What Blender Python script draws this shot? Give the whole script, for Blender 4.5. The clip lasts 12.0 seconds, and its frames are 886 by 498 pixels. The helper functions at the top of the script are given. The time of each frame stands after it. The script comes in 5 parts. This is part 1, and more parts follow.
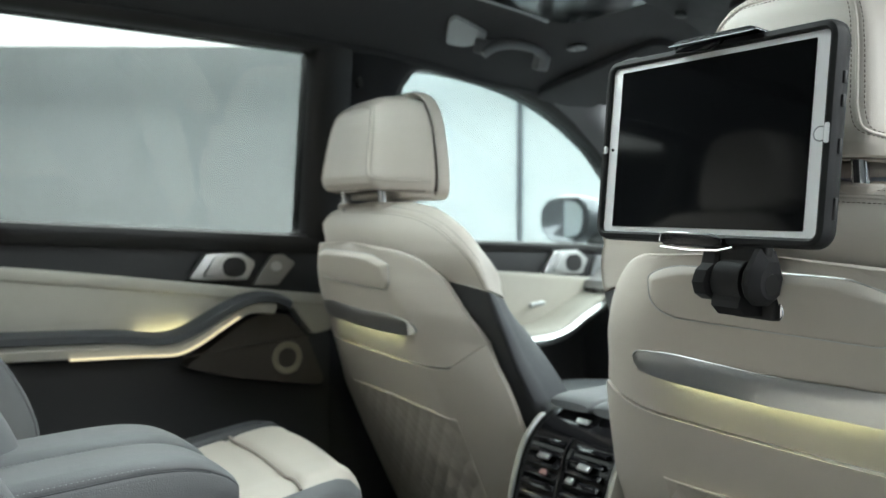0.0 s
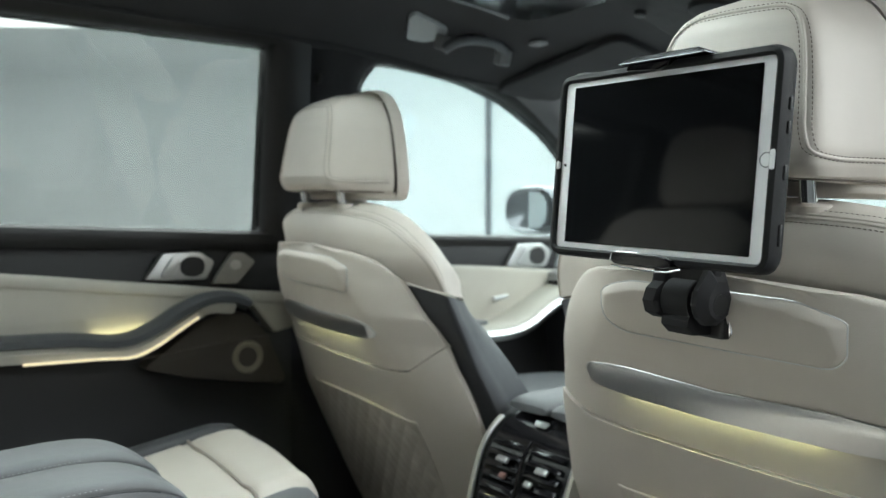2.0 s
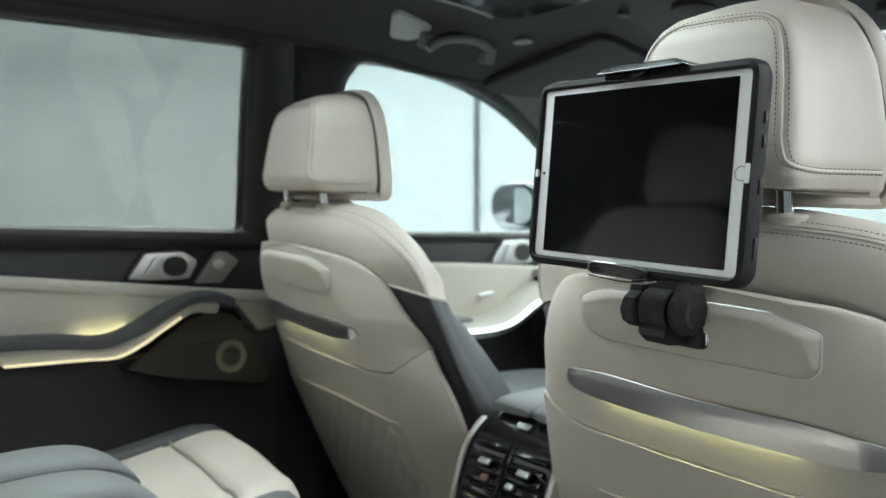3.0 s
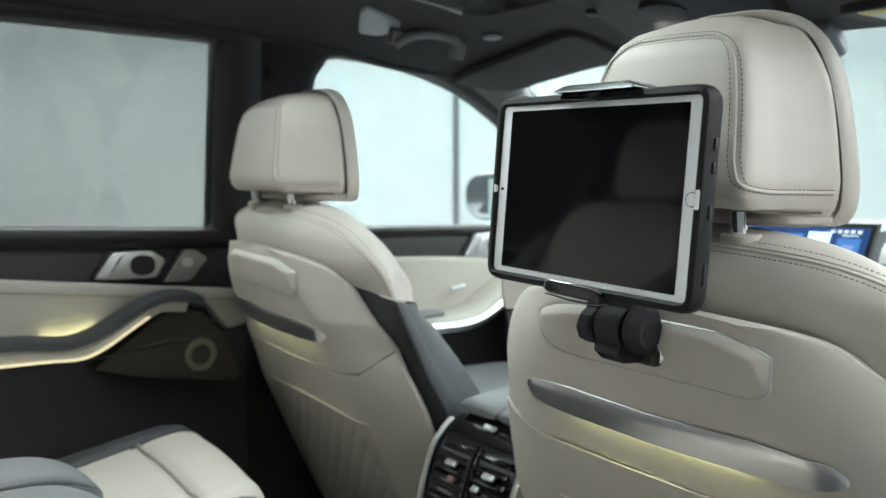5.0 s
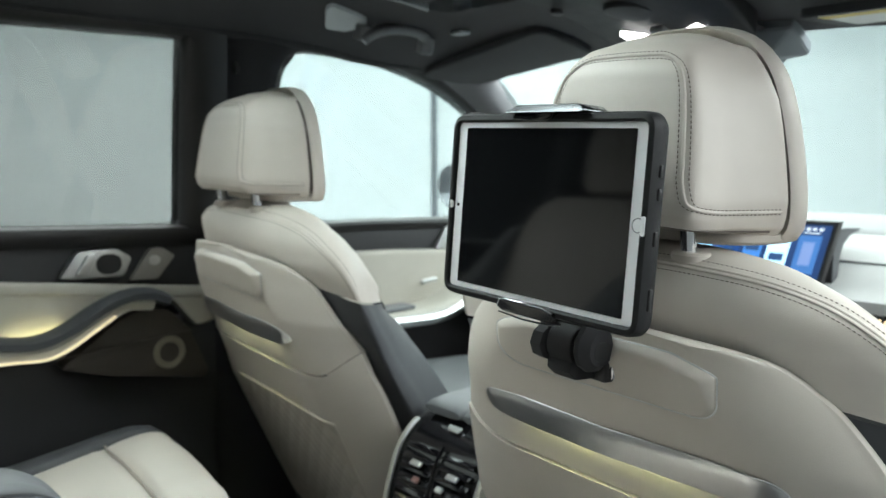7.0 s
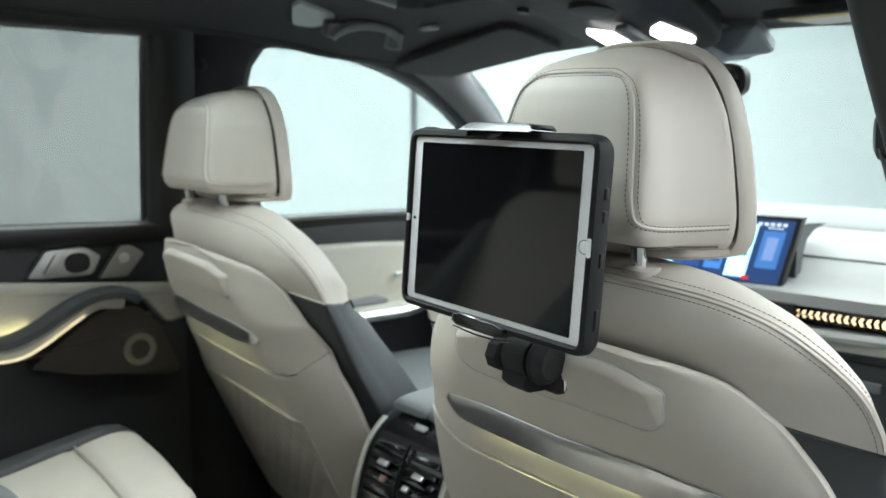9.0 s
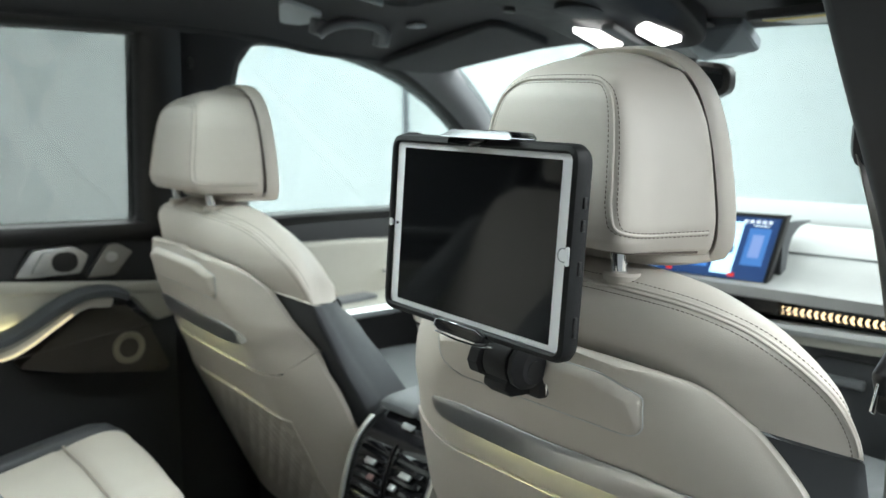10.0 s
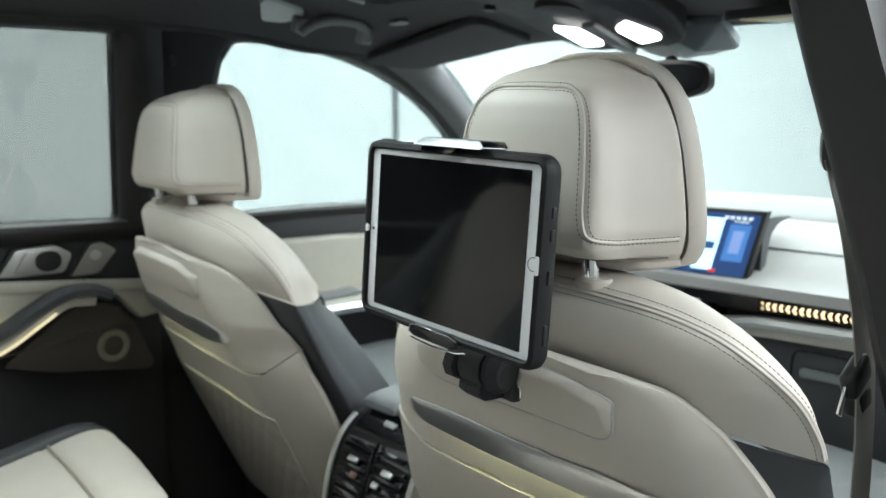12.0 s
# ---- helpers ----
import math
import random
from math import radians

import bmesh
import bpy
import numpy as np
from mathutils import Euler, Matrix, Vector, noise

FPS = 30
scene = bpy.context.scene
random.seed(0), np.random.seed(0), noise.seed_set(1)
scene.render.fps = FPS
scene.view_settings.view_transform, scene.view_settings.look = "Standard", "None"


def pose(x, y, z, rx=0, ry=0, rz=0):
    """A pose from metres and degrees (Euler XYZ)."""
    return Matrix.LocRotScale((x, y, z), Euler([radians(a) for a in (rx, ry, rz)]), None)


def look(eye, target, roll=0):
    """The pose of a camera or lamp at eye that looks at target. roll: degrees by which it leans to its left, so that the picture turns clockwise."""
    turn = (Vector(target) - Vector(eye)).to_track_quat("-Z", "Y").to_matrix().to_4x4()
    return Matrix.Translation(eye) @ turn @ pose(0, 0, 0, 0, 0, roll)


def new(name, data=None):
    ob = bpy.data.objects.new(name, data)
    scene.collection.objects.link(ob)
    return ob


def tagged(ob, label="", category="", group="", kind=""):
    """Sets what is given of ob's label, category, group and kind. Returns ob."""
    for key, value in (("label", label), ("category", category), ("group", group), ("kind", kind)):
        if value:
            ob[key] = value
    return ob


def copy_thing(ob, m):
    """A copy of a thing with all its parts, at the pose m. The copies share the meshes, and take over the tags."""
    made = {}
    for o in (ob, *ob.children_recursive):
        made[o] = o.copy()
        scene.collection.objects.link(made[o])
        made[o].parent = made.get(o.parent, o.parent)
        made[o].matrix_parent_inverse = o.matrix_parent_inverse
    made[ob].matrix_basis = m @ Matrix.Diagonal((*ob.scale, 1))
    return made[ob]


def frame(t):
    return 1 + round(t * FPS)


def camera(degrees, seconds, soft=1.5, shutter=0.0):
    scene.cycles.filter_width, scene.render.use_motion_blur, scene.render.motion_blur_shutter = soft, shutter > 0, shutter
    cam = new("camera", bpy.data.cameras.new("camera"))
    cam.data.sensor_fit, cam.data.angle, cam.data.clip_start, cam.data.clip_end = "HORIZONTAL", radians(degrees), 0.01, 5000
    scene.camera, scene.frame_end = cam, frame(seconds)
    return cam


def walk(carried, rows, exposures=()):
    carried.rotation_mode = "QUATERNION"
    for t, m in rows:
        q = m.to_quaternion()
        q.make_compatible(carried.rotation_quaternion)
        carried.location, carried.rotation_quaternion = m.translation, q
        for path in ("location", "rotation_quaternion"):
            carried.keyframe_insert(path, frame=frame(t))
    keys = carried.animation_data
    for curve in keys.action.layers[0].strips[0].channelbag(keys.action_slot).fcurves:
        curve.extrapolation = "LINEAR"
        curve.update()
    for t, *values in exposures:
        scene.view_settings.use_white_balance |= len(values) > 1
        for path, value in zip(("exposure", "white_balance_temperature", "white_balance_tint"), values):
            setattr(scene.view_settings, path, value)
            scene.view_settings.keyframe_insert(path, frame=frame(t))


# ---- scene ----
cam = camera(55.1, 12.0)
cam.data.dof.use_dof, cam.data.dof.focus_distance, cam.data.dof.aperture_fstop = True, 0.78, 6.3
PATH = [
    (0, (0.9095, 0.0452, 1.2043), (-0.7205, 1.2037, 1.1733), 0.13),
    (0.5, (0.9105, 0.0505, 1.2142), (-0.7102, 1.2215, 1.1707), 0.13),
    (1, (0.9115, 0.0568, 1.2250), (-0.7011, 1.2383, 1.1673), 0.04),
    (1.5, (0.9135, 0.0621, 1.2349), (-0.6876, 1.2586, 1.1647), 0.05),
    (2, (0.9145, 0.0663, 1.2437), (-0.6743, 1.2783, 1.1611), -0.04),
    (2.5, (0.9175, 0.0726, 1.2536), (-0.6637, 1.2935, 1.1586), -0.03),
    (3, (0.9195, 0.0769, 1.2634), (-0.6535, 1.3073, 1.1552), -0.03),
    (5, (0.9325, 0.0981, 1.3028), (-0.6116, 1.3590, 1.1417), -0.11),
    (5.5, (0.9365, 0.1024, 1.3137), (-0.6001, 1.3704, 1.1374), -0.10),
    (6, (0.9405, 0.1067, 1.3226), (-0.5878, 1.3829, 1.1340), -0.20),
    (6.5, (0.9455, 0.1120, 1.3334), (-0.5751, 1.3952, 1.1307), -0.29),
    (7, (0.9505, 0.1173, 1.3433), (-0.5615, 1.4085, 1.1272), -0.19),
    (9, (0.9725, 0.1364, 1.3807), (-0.5101, 1.4516, 1.1119), -0.37),
    (9.5, (0.9775, 0.1386, 1.3887), (-0.4979, 1.4594, 1.1078), -0.46),
    (10, (0.9825, 0.1429, 1.3966), (-0.4877, 1.4670, 1.1045), -0.46),
    (10.5, (0.9875, 0.1450, 1.4025), (-0.4776, 1.4729, 1.1023), -0.46),
    (11, (0.9925, 0.1482, 1.4084), (-0.4694, 1.4776, 1.0992), -0.56),
    (11.5, (0.9955, 0.1503, 1.4123), (-0.4620, 1.4831, 1.0971), -0.56),
    (12, (0.9985, 0.1524, 1.4163), (-0.4560, 1.4870, 1.0948), -0.65),
]
walk(cam, [(t, look(eye, target, roll)) for t, eye, target, roll in PATH])

# ---- world and light ----
world = bpy.data.worlds.new("studio_world")
world.use_nodes = True
scene.world = world
world.node_tree.nodes["Background"].inputs[0].default_value = (0.9, 0.95, 1.0, 1)
world.node_tree.nodes["Background"].inputs[1].default_value = 0.15
scene.view_settings.exposure = 1.0

# the studio stands turned against the car; A runs along its long wall, B towards that wall
ROOM = pose(0.91, 0.05, 0, 0, 0, 54.9)


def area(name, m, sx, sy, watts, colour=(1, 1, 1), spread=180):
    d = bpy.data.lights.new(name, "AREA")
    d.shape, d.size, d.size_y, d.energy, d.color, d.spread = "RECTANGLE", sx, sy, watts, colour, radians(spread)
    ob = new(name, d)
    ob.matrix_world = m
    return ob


# unseen lamp added ahead of the car to light windscreen and dash
area("front_fill", pose(0.6, 6.2, 1.6, -90, 0, 0) @ pose(0, 0, 0, 0, 180, 0), 6.5, 3.0, 7, (0.90, 0.99, 1.0))
# unseen lamp added on the right to brighten headrests and seat flanks
area("side_fill", pose(3.3, 2.3, 2.35, 0, 72, 0), 1.6, 2.4, 48, (0.93, 0.99, 1.0))


# ---- materials ----
def material(name, colour, rough=0.5, metal=0.0, scale=40.0, vary=0.08, bump=0.0, bump_scale=600.0, coat=0.0, rough_vary=0.08, sheen=0.0, big=6.0):
    m = bpy.data.materials.new(name)
    m.use_nodes = True
    nt = m.node_tree
    p = nt.nodes["Principled BSDF"]
    p.inputs["Metallic"].default_value = metal
    p.inputs["Coat Weight"].default_value = coat
    p.inputs["Coat Roughness"].default_value = 0.05
    p.inputs["Sheen Weight"].default_value = sheen
    co = nt.nodes.new("ShaderNodeTexCoord")
    fine = nt.nodes.new("ShaderNodeTexNoise")
    fine.inputs["Scale"].default_value, fine.inputs["Detail"].default_value = scale, 5
    wide = nt.nodes.new("ShaderNodeTexNoise")
    wide.inputs["Scale"].default_value, wide.inputs["Detail"].default_value = big, 3
    nt.links.new(co.outputs["Object"], fine.inputs["Vector"])
    nt.links.new(co.outputs["Object"], wide.inputs["Vector"])
    add = nt.nodes.new("ShaderNodeMath")
    add.operation = "ADD"
    nt.links.new(fine.outputs[0], add.inputs[0])
    nt.links.new(wide.outputs[0], add.inputs[1])
    ramp = nt.nodes.new("ShaderNodeMapRange")
    ramp.inputs["From Min"].default_value, ramp.inputs["From Max"].default_value = 0.6, 1.4
    nt.links.new(add.outputs[0], ramp.inputs["Value"])
    mix = nt.nodes.new("ShaderNodeMix")
    mix.data_type = "RGBA"
    mix.inputs[6].default_value = (*[c * (1 - vary) for c in colour], 1)
    mix.inputs[7].default_value = (*[min(1, c * (1 + vary)) for c in colour], 1)
    nt.links.new(ramp.outputs[0], mix.inputs[0])
    nt.links.new(mix.outputs[2], p.inputs["Base Color"])
    rr = nt.nodes.new("ShaderNodeMapRange")
    rr.inputs["To Min"].default_value, rr.inputs["To Max"].default_value = max(0.02, rough - rough_vary), min(1, rough + rough_vary)
    nt.links.new(fine.outputs[0], rr.inputs["Value"])
    nt.links.new(rr.outputs[0], p.inputs["Roughness"])
    if bump:
        v = nt.nodes.new("ShaderNodeTexVoronoi")
        v.feature = "SMOOTH_F1"
        v.inputs["Scale"].default_value = bump_scale
        n2 = nt.nodes.new("ShaderNodeTexNoise")
        n2.inputs["Scale"].default_value = bump_scale * 0.06
        nt.links.new(co.outputs["Object"], v.inputs["Vector"])
        nt.links.new(co.outputs["Object"], n2.inputs["Vector"])
        s = nt.nodes.new("ShaderNodeMath")
        s.operation = "MULTIPLY_ADD"
        s.inputs[1].default_value = 1.5
        nt.links.new(n2.outputs[0], s.inputs[0])
        nt.links.new(v.outputs["Distance"], s.inputs[2])
        b = nt.nodes.new("ShaderNodeBump")
        b.inputs["Strength"].default_value, b.inputs["Distance"].default_value = bump, 0.0006
        nt.links.new(s.outputs[0], b.inputs["Height"])
        nt.links.new(b.outputs[0], p.inputs["Normal"])
    return m


def glow(name, colour, strength):
    m = bpy.data.materials.new(name)
    m.use_nodes = True
    p = m.node_tree.nodes["Principled BSDF"]
    p.inputs["Base Color"].default_value = (*[0.6 * c for c in colour], 1)
    p.inputs["Emission Color"].default_value = (*colour, 1)
    p.inputs["Emission Strength"].default_value = strength
    return m


def pane_material(name, tint, gloss=0.06):
    m = bpy.data.materials.new(name)
    m.use_nodes = True
    nt = m.node_tree
    nt.nodes.remove(nt.nodes["Principled BSDF"])
    out = nt.nodes["Material Output"]
    t = nt.nodes.new("ShaderNodeBsdfTransparent")
    t.inputs[0].default_value = (*tint, 1)
    g = nt.nodes.new("ShaderNodeBsdfGlossy")
    g.inputs["Roughness"].default_value = 0.01
    mx = nt.nodes.new("ShaderNodeMixShader")
    mx.inputs[0].default_value = gloss
    nt.links.new(t.outputs[0], mx.inputs[1])
    nt.links.new(g.outputs[0], mx.inputs[2])
    nt.links.new(mx.outputs[0], out.inputs[0])
    return m


def quilted(name, colour):
    """Soft leather with a diamond quilting pressed into it."""
    m = material(name, colour, 0.5, bump=0.25)
    nt = m.node_tree
    p = nt.nodes["Principled BSDF"]
    co = nt.nodes.new("ShaderNodeTexCoord")
    mp = nt.nodes.new("ShaderNodeMapping")
    mp.inputs["Rotation"].default_value = (0, radians(45), 0)
    nt.links.new(co.outputs["Object"], mp.inputs["Vector"])
    v = nt.nodes.new("ShaderNodeTexVoronoi")
    v.inputs["Scale"].default_value, v.inputs["Randomness"].default_value = 34.0, 0.0
    nt.links.new(mp.outputs[0], v.inputs["Vector"])
    b = nt.nodes.new("ShaderNodeBump")
    b.invert = True
    b.inputs["Strength"].default_value, b.inputs["Distance"].default_value = 0.5, 0.02
    nt.links.new(v.outputs["Distance"], b.inputs["Height"])
    nt.links.new(b.outputs[0], p.inputs["Normal"])
    return m


CREAM = material("cream_leather", (0.615, 0.565, 0.505), 0.46, vary=0.035, bump=0.16, bump_scale=1500, scale=25, sheen=0.05)
SHELL = material("cream_back_shell", (0.585, 0.54, 0.48), 0.48, vary=0.03, bump=0.2, bump_scale=1100, scale=18)
QUILT = quilted("cream_quilted_leather", (0.52, 0.48, 0.42))
GREY = material("grey_leather", (0.150, 0.158, 0.166), 0.48, vary=0.06, bump=0.4, bump_scale=800)
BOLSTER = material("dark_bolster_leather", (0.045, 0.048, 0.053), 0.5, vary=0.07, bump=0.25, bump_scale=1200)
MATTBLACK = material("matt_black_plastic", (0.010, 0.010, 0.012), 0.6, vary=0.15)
CLAWMETAL = material("polished_claw_metal", (0.18, 0.19, 0.20), 0.22, 1.0, vary=0.02)
DARK = material("dark_grey_leather", (0.055, 0.06, 0.066), 0.5, vary=0.08, bump=0.4, bump_scale=800)
GROOVE = material("brown_shaded_leather", (0.34, 0.30, 0.26), 0.7, vary=0.05)
# brown that paints the shade into the headrest gaps
GAPSHADE = material("brown_gap_shade", (0.19, 0.165, 0.145), 0.9, vary=0.05)
PERFORATED = material("perforated_metal", (0.34, 0.33, 0.31), 0.42, 0.8, vary=0.3, scale=900, bump=0.5, bump_scale=900)
REDDISH = material("dull_red_plastic", (0.22, 0.11, 0.10), 0.4, vary=0.05)
GREYTHREAD = material("grey_thread", (0.30, 0.31, 0.32), 0.8)
SENSOR = material("blue_grey_plastic", (0.15, 0.17, 0.19), 0.45)
PALELIP = material("pale_satin_lip", (0.55, 0.56, 0.55), 0.35, vary=0.03)
KNEE = material("grey_knee_trim", (0.060, 0.064, 0.070), 0.55, vary=0.1, bump=0.4, bump_scale=900)
STITCH = material("brown_thread", (0.13, 0.105, 0.085), 0.85)
BLACK = material("black_plastic", (0.012, 0.012, 0.013), 0.42, vary=0.15, bump=0.15, bump_scale=1500)
RUBBER = material("black_rubber_case", (0.010, 0.0105, 0.0115), 0.55, vary=0.15, bump=0.2, bump_scale=1800)
PIANO = material("piano_black", (0.006, 0.006, 0.007), 0.14, vary=0.1, coat=0.15, rough_vary=0.04)
PIANO.node_tree.nodes["Principled BSDF"].inputs["Specular IOR Level"].default_value = 0.35
TRIM = material("charcoal_door_trim", (0.021, 0.022, 0.024), 0.55, vary=0.12, bump=0.4, bump_scale=900)
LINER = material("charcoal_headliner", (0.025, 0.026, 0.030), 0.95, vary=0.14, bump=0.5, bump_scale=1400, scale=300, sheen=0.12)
PILLAR = material("grey_pillar_fabric", (0.15, 0.152, 0.16), 0.9, vary=0.1, bump=0.4, bump_scale=1400, scale=300, sheen=0.1)
CARPET = material("black_carpet", (0.060, 0.058, 0.057), 1.0, vary=0.3, bump=0.8, bump_scale=500, scale=500)
CHROME = material("chrome", (0.78, 0.79, 0.8), 0.10, 1.0, vary=0.02, rough_vary=0.015)
ALU = material("brushed_aluminium", (0.62, 0.62, 0.62), 0.30, 1.0, vary=0.03, scale=200, rough_vary=0.04)
SATIN = material("satin_metal", (0.58, 0.59, 0.59), 0.30, 1.0, vary=0.02, scale=90, rough_vary=0.02)
SMOKE = material("smoked_speaker_mesh", (0.060, 0.053, 0.045), 0.45, 0.3, vary=0.2, scale=700, bump=0.5, bump_scale=700)
WHITE = material("white_bezel", (0.86, 0.87, 0.88), 0.22, vary=0.015, rough_vary=0.03)
GLASSBLACK = material("black_screen_glass", (0.004, 0.0045, 0.005), 0.06, vary=0.1, rough_vary=0.02)
GLASSBLACK.node_tree.nodes["Principled BSDF"].inputs["Specular IOR Level"].default_value = 0.33
CREAMTRIM = material("cream_soft_trim", (0.47, 0.455, 0.40), 0.5, vary=0.04, bump=0.3, bump_scale=800)
DASH = material("pale_dash_leather", (0.30, 0.30, 0.295), 0.5, vary=0.04, bump=0.25, bump_scale=900)
BROW = material("grey_dash_leather", (0.235, 0.24, 0.242), 0.85, vary=0.04, bump=0.25, bump_scale=900)
for soft, level in ((DASH, 0.12), (BROW, 0.05), (RUBBER, 0.25)):
    soft.node_tree.nodes["Principled BSDF"].inputs["Specular IOR Level"].default_value = level
HANDLE = material("grey_plastic_handle", (0.19, 0.20, 0.21), 0.45, vary=0.06)
LENS = material("pale_lamp_lens", (0.42, 0.45, 0.47), 0.35, vary=0.04)
BELT = material("pale_belt_webbing", (0.27, 0.255, 0.235), 0.75, vary=0.1, scale=900, bump=0.4, bump_scale=1200)
AMBIENT = glow("ambient_light_guide", (0.94, 1.0, 0.52), 17.0)
AMBIENTDOOR = glow("door_light_guide", (1.0, 0.86, 0.56), 0.36)
POCKETGLOW = glow("pocket_light_guide", (1.0, 0.94, 0.50), 3.2)
LAMPGLOW = glow("lit_reading_lamp", (1.0, 1.0, 0.97), 3.0)
CHEVRON = glow("lit_chevron", (1.0, 0.72, 0.40), 1.2)
MIRROR = material("mirror_glass", (0.85, 0.88, 0.9), 0.02, 1.0, vary=0.01, rough_vary=0.0)
PANE = pane_material("clear_glass", (0.64, 0.68, 0.678))
DOORPANE = pane_material("side_glass", (0.52, 0.556, 0.553), 0.03)
ROOFPANE = pane_material("roof_glass", (0.75, 0.78, 0.78))
PRIVACY = pane_material("tinted_privacy_glass", (0.345, 0.356, 0.35), 0.02)
LIGHTPANEL = glow("luminous_ceiling", (0.93, 0.99, 0.975), 6.0)
STUDIOWALL = material("white_studio_wall", (0.80, 0.83, 0.84), 0.7, vary=0.008, scale=3, big=0.6)
DARKWALL = material("black_unseen_wall", (0.03, 0.03, 0.032), 0.9, vary=0.2, scale=6)
STUDIOFLOOR = material("dark_grey_studio_floor", (0.20, 0.205, 0.21), 0.4, vary=0.06, scale=8)
SEAM = material("dark_wall_joint", (0.16, 0.17, 0.19), 0.6)
BODY = material("dark_body_paint", (0.03, 0.032, 0.036), 0.25, coat=0.8)
CAP = material("grey_mirror_paint", (0.17, 0.18, 0.20), 0.22, 0.4, vary=0.05, coat=0.8, rough_vary=0.04)
YELLOW = material("yellow_label", (0.62, 0.50, 0.16), 0.6)
PAPER = material("white_label", (0.66, 0.66, 0.62), 0.6)


# ---- mesh helpers ----
def part(name, bm, mat, parent=None, label="", smooth=40):
    me = bpy.data.meshes.new(name)
    bmesh.ops.recalc_face_normals(bm, faces=bm.faces)
    for f in bm.faces:
        f.smooth = True
    for e in bm.edges:
        if len(e.link_faces) == 2 and e.calc_face_angle(0) > radians(smooth):
            e.smooth = False
    bm.to_mesh(me)
    bm.free()
    me.materials.append(mat)
    ob = new(name, me)
    if parent:
        ob.parent = parent
    if label:
        ob["label"] = label
    return ob


def thing(name, label, category, m=None, group="", kind=""):
    ob = new(name)
    ob.empty_display_size = 0.05
    if m:
        ob.matrix_world = m
    return tagged(ob, label, category, group, kind)


def curve(pts, n, closed=False):
    """A smooth line through the given points, resampled to n even steps."""
    P = [np.array(p, float) for p in pts]
    k = len(P)
    fine = []
    for i in range(k if closed else k - 1):
        if closed:
            a, b, c, d = P[i - 1], P[i], P[(i + 1) % k], P[(i + 2) % k]
        else:
            a, b, c, d = P[max(i - 1, 0)], P[i], P[i + 1], P[min(i + 2, k - 1)]
        for j in range(16):
            t = j / 16
            fine.append(0.5 * (2 * b + (c - a) * t + (2 * a - 5 * b + 4 * c - d) * t * t + (3 * b - a - 3 * c + d) * t ** 3))
    fine.append(P[0] if closed else P[-1])
    F = np.array(fine)
    s = np.concatenate([[0], np.cumsum(np.linalg.norm(np.diff(F, axis=0), axis=1))])
    want = np.linspace(0, s[-1], n + 1 if closed else n)
    out = np.array([np.interp(want, s, F[:, c]) for c in range(F.shape[1])]).T
    return out[:-1] if closed else out


def loft(rings, cap=True, closed=True):
    bm = bmesh.new()
    V = [[bm.verts.new(tuple(map(float, p))) for p in r] for r in rings]
    n = len(V[0])
    for a, b in zip(V, V[1:]):
        for i in range(n if closed else n - 1):
            j = (i + 1) % n
            bm.faces.new((a[i], a[j], b[j], b[i]))
    if cap and closed:
        for r in (V[0], V[-1]):
            c = bm.verts.new(sum((v.co for v in r), Vector()) / n)
            for i in range(n):
                bm.faces.new((r[i], r[(i + 1) % n], c))
    return bm


def sheet(points, thick, direction):
    """A thick sheet over a grid of points, its back moved by thick along direction (a vector, or a function of the point)."""
    P = np.array(points, float)
    a, b = P.shape[:2]
    bm = bmesh.new()
    off = np.array(direction, float) * thick
    F = [[bm.verts.new(tuple(P[i, j])) for j in range(b)] for i in range(a)]
    B = [[bm.verts.new(tuple(P[i, j] + off)) for j in range(b)] for i in range(a)]
    for i in range(a - 1):
        for j in range(b - 1):
            bm.faces.new((F[i][j], F[i + 1][j], F[i + 1][j + 1], F[i][j + 1]))
            bm.faces.new((B[i][j], B[i][j + 1], B[i + 1][j + 1], B[i + 1][j]))
    for i in range(a - 1):
        for j in (0, b - 1):
            bm.faces.new((F[i][j], F[i + 1][j], B[i + 1][j], B[i][j]))
    for j in range(b - 1):
        for i in (0, a - 1):
            bm.faces.new((F[i][j], F[i][j + 1], B[i][j + 1], B[i][j]))
    return bm


def slab(outline, place, depth, bevel=0.003, seg=2):
    """A plate: a flat outline (u, v) pushed through depth; place(u, v, d) gives the point, d running from 0 (front) to depth."""
    bm = bmesh.new()
    n = len(outline)
    front = [bm.verts.new((u, v, 0)) for u, v in outline]
    back = [bm.verts.new((u, v, depth)) for u, v in outline]
    f = bm.faces.new(front)
    bm.faces.new(back)
    for i in range(n):
        bm.faces.new((front[i], front[(i + 1) % n], back[(i + 1) % n], back[i]))
    bmesh.ops.recalc_face_normals(bm, faces=bm.faces)
    if bevel:
        bmesh.ops.bevel(bm, geom=list(f.edges), offset=bevel, segments=seg, profile=0.6, affect="EDGES", clamp_overlap=True)
    for v in bm.verts:
        v.co = place(*v.co)
    return bm


def block(w, d, h, m=None, r=0.004, seg=3):
    """A box of width x depth x height round its centre, its edges rounded."""
    bm = bmesh.new()
    bmesh.ops.create_cube(bm, size=1, matrix=Matrix.Diagonal((w, d, h, 1)))
    if r:
        bmesh.ops.bevel(bm, geom=list(bm.edges), offset=min(r, w * 0.49, d * 0.49, h * 0.49), segments=seg, profile=0.5, affect="EDGES")
    if m:
        bm.transform(m)
    return bm


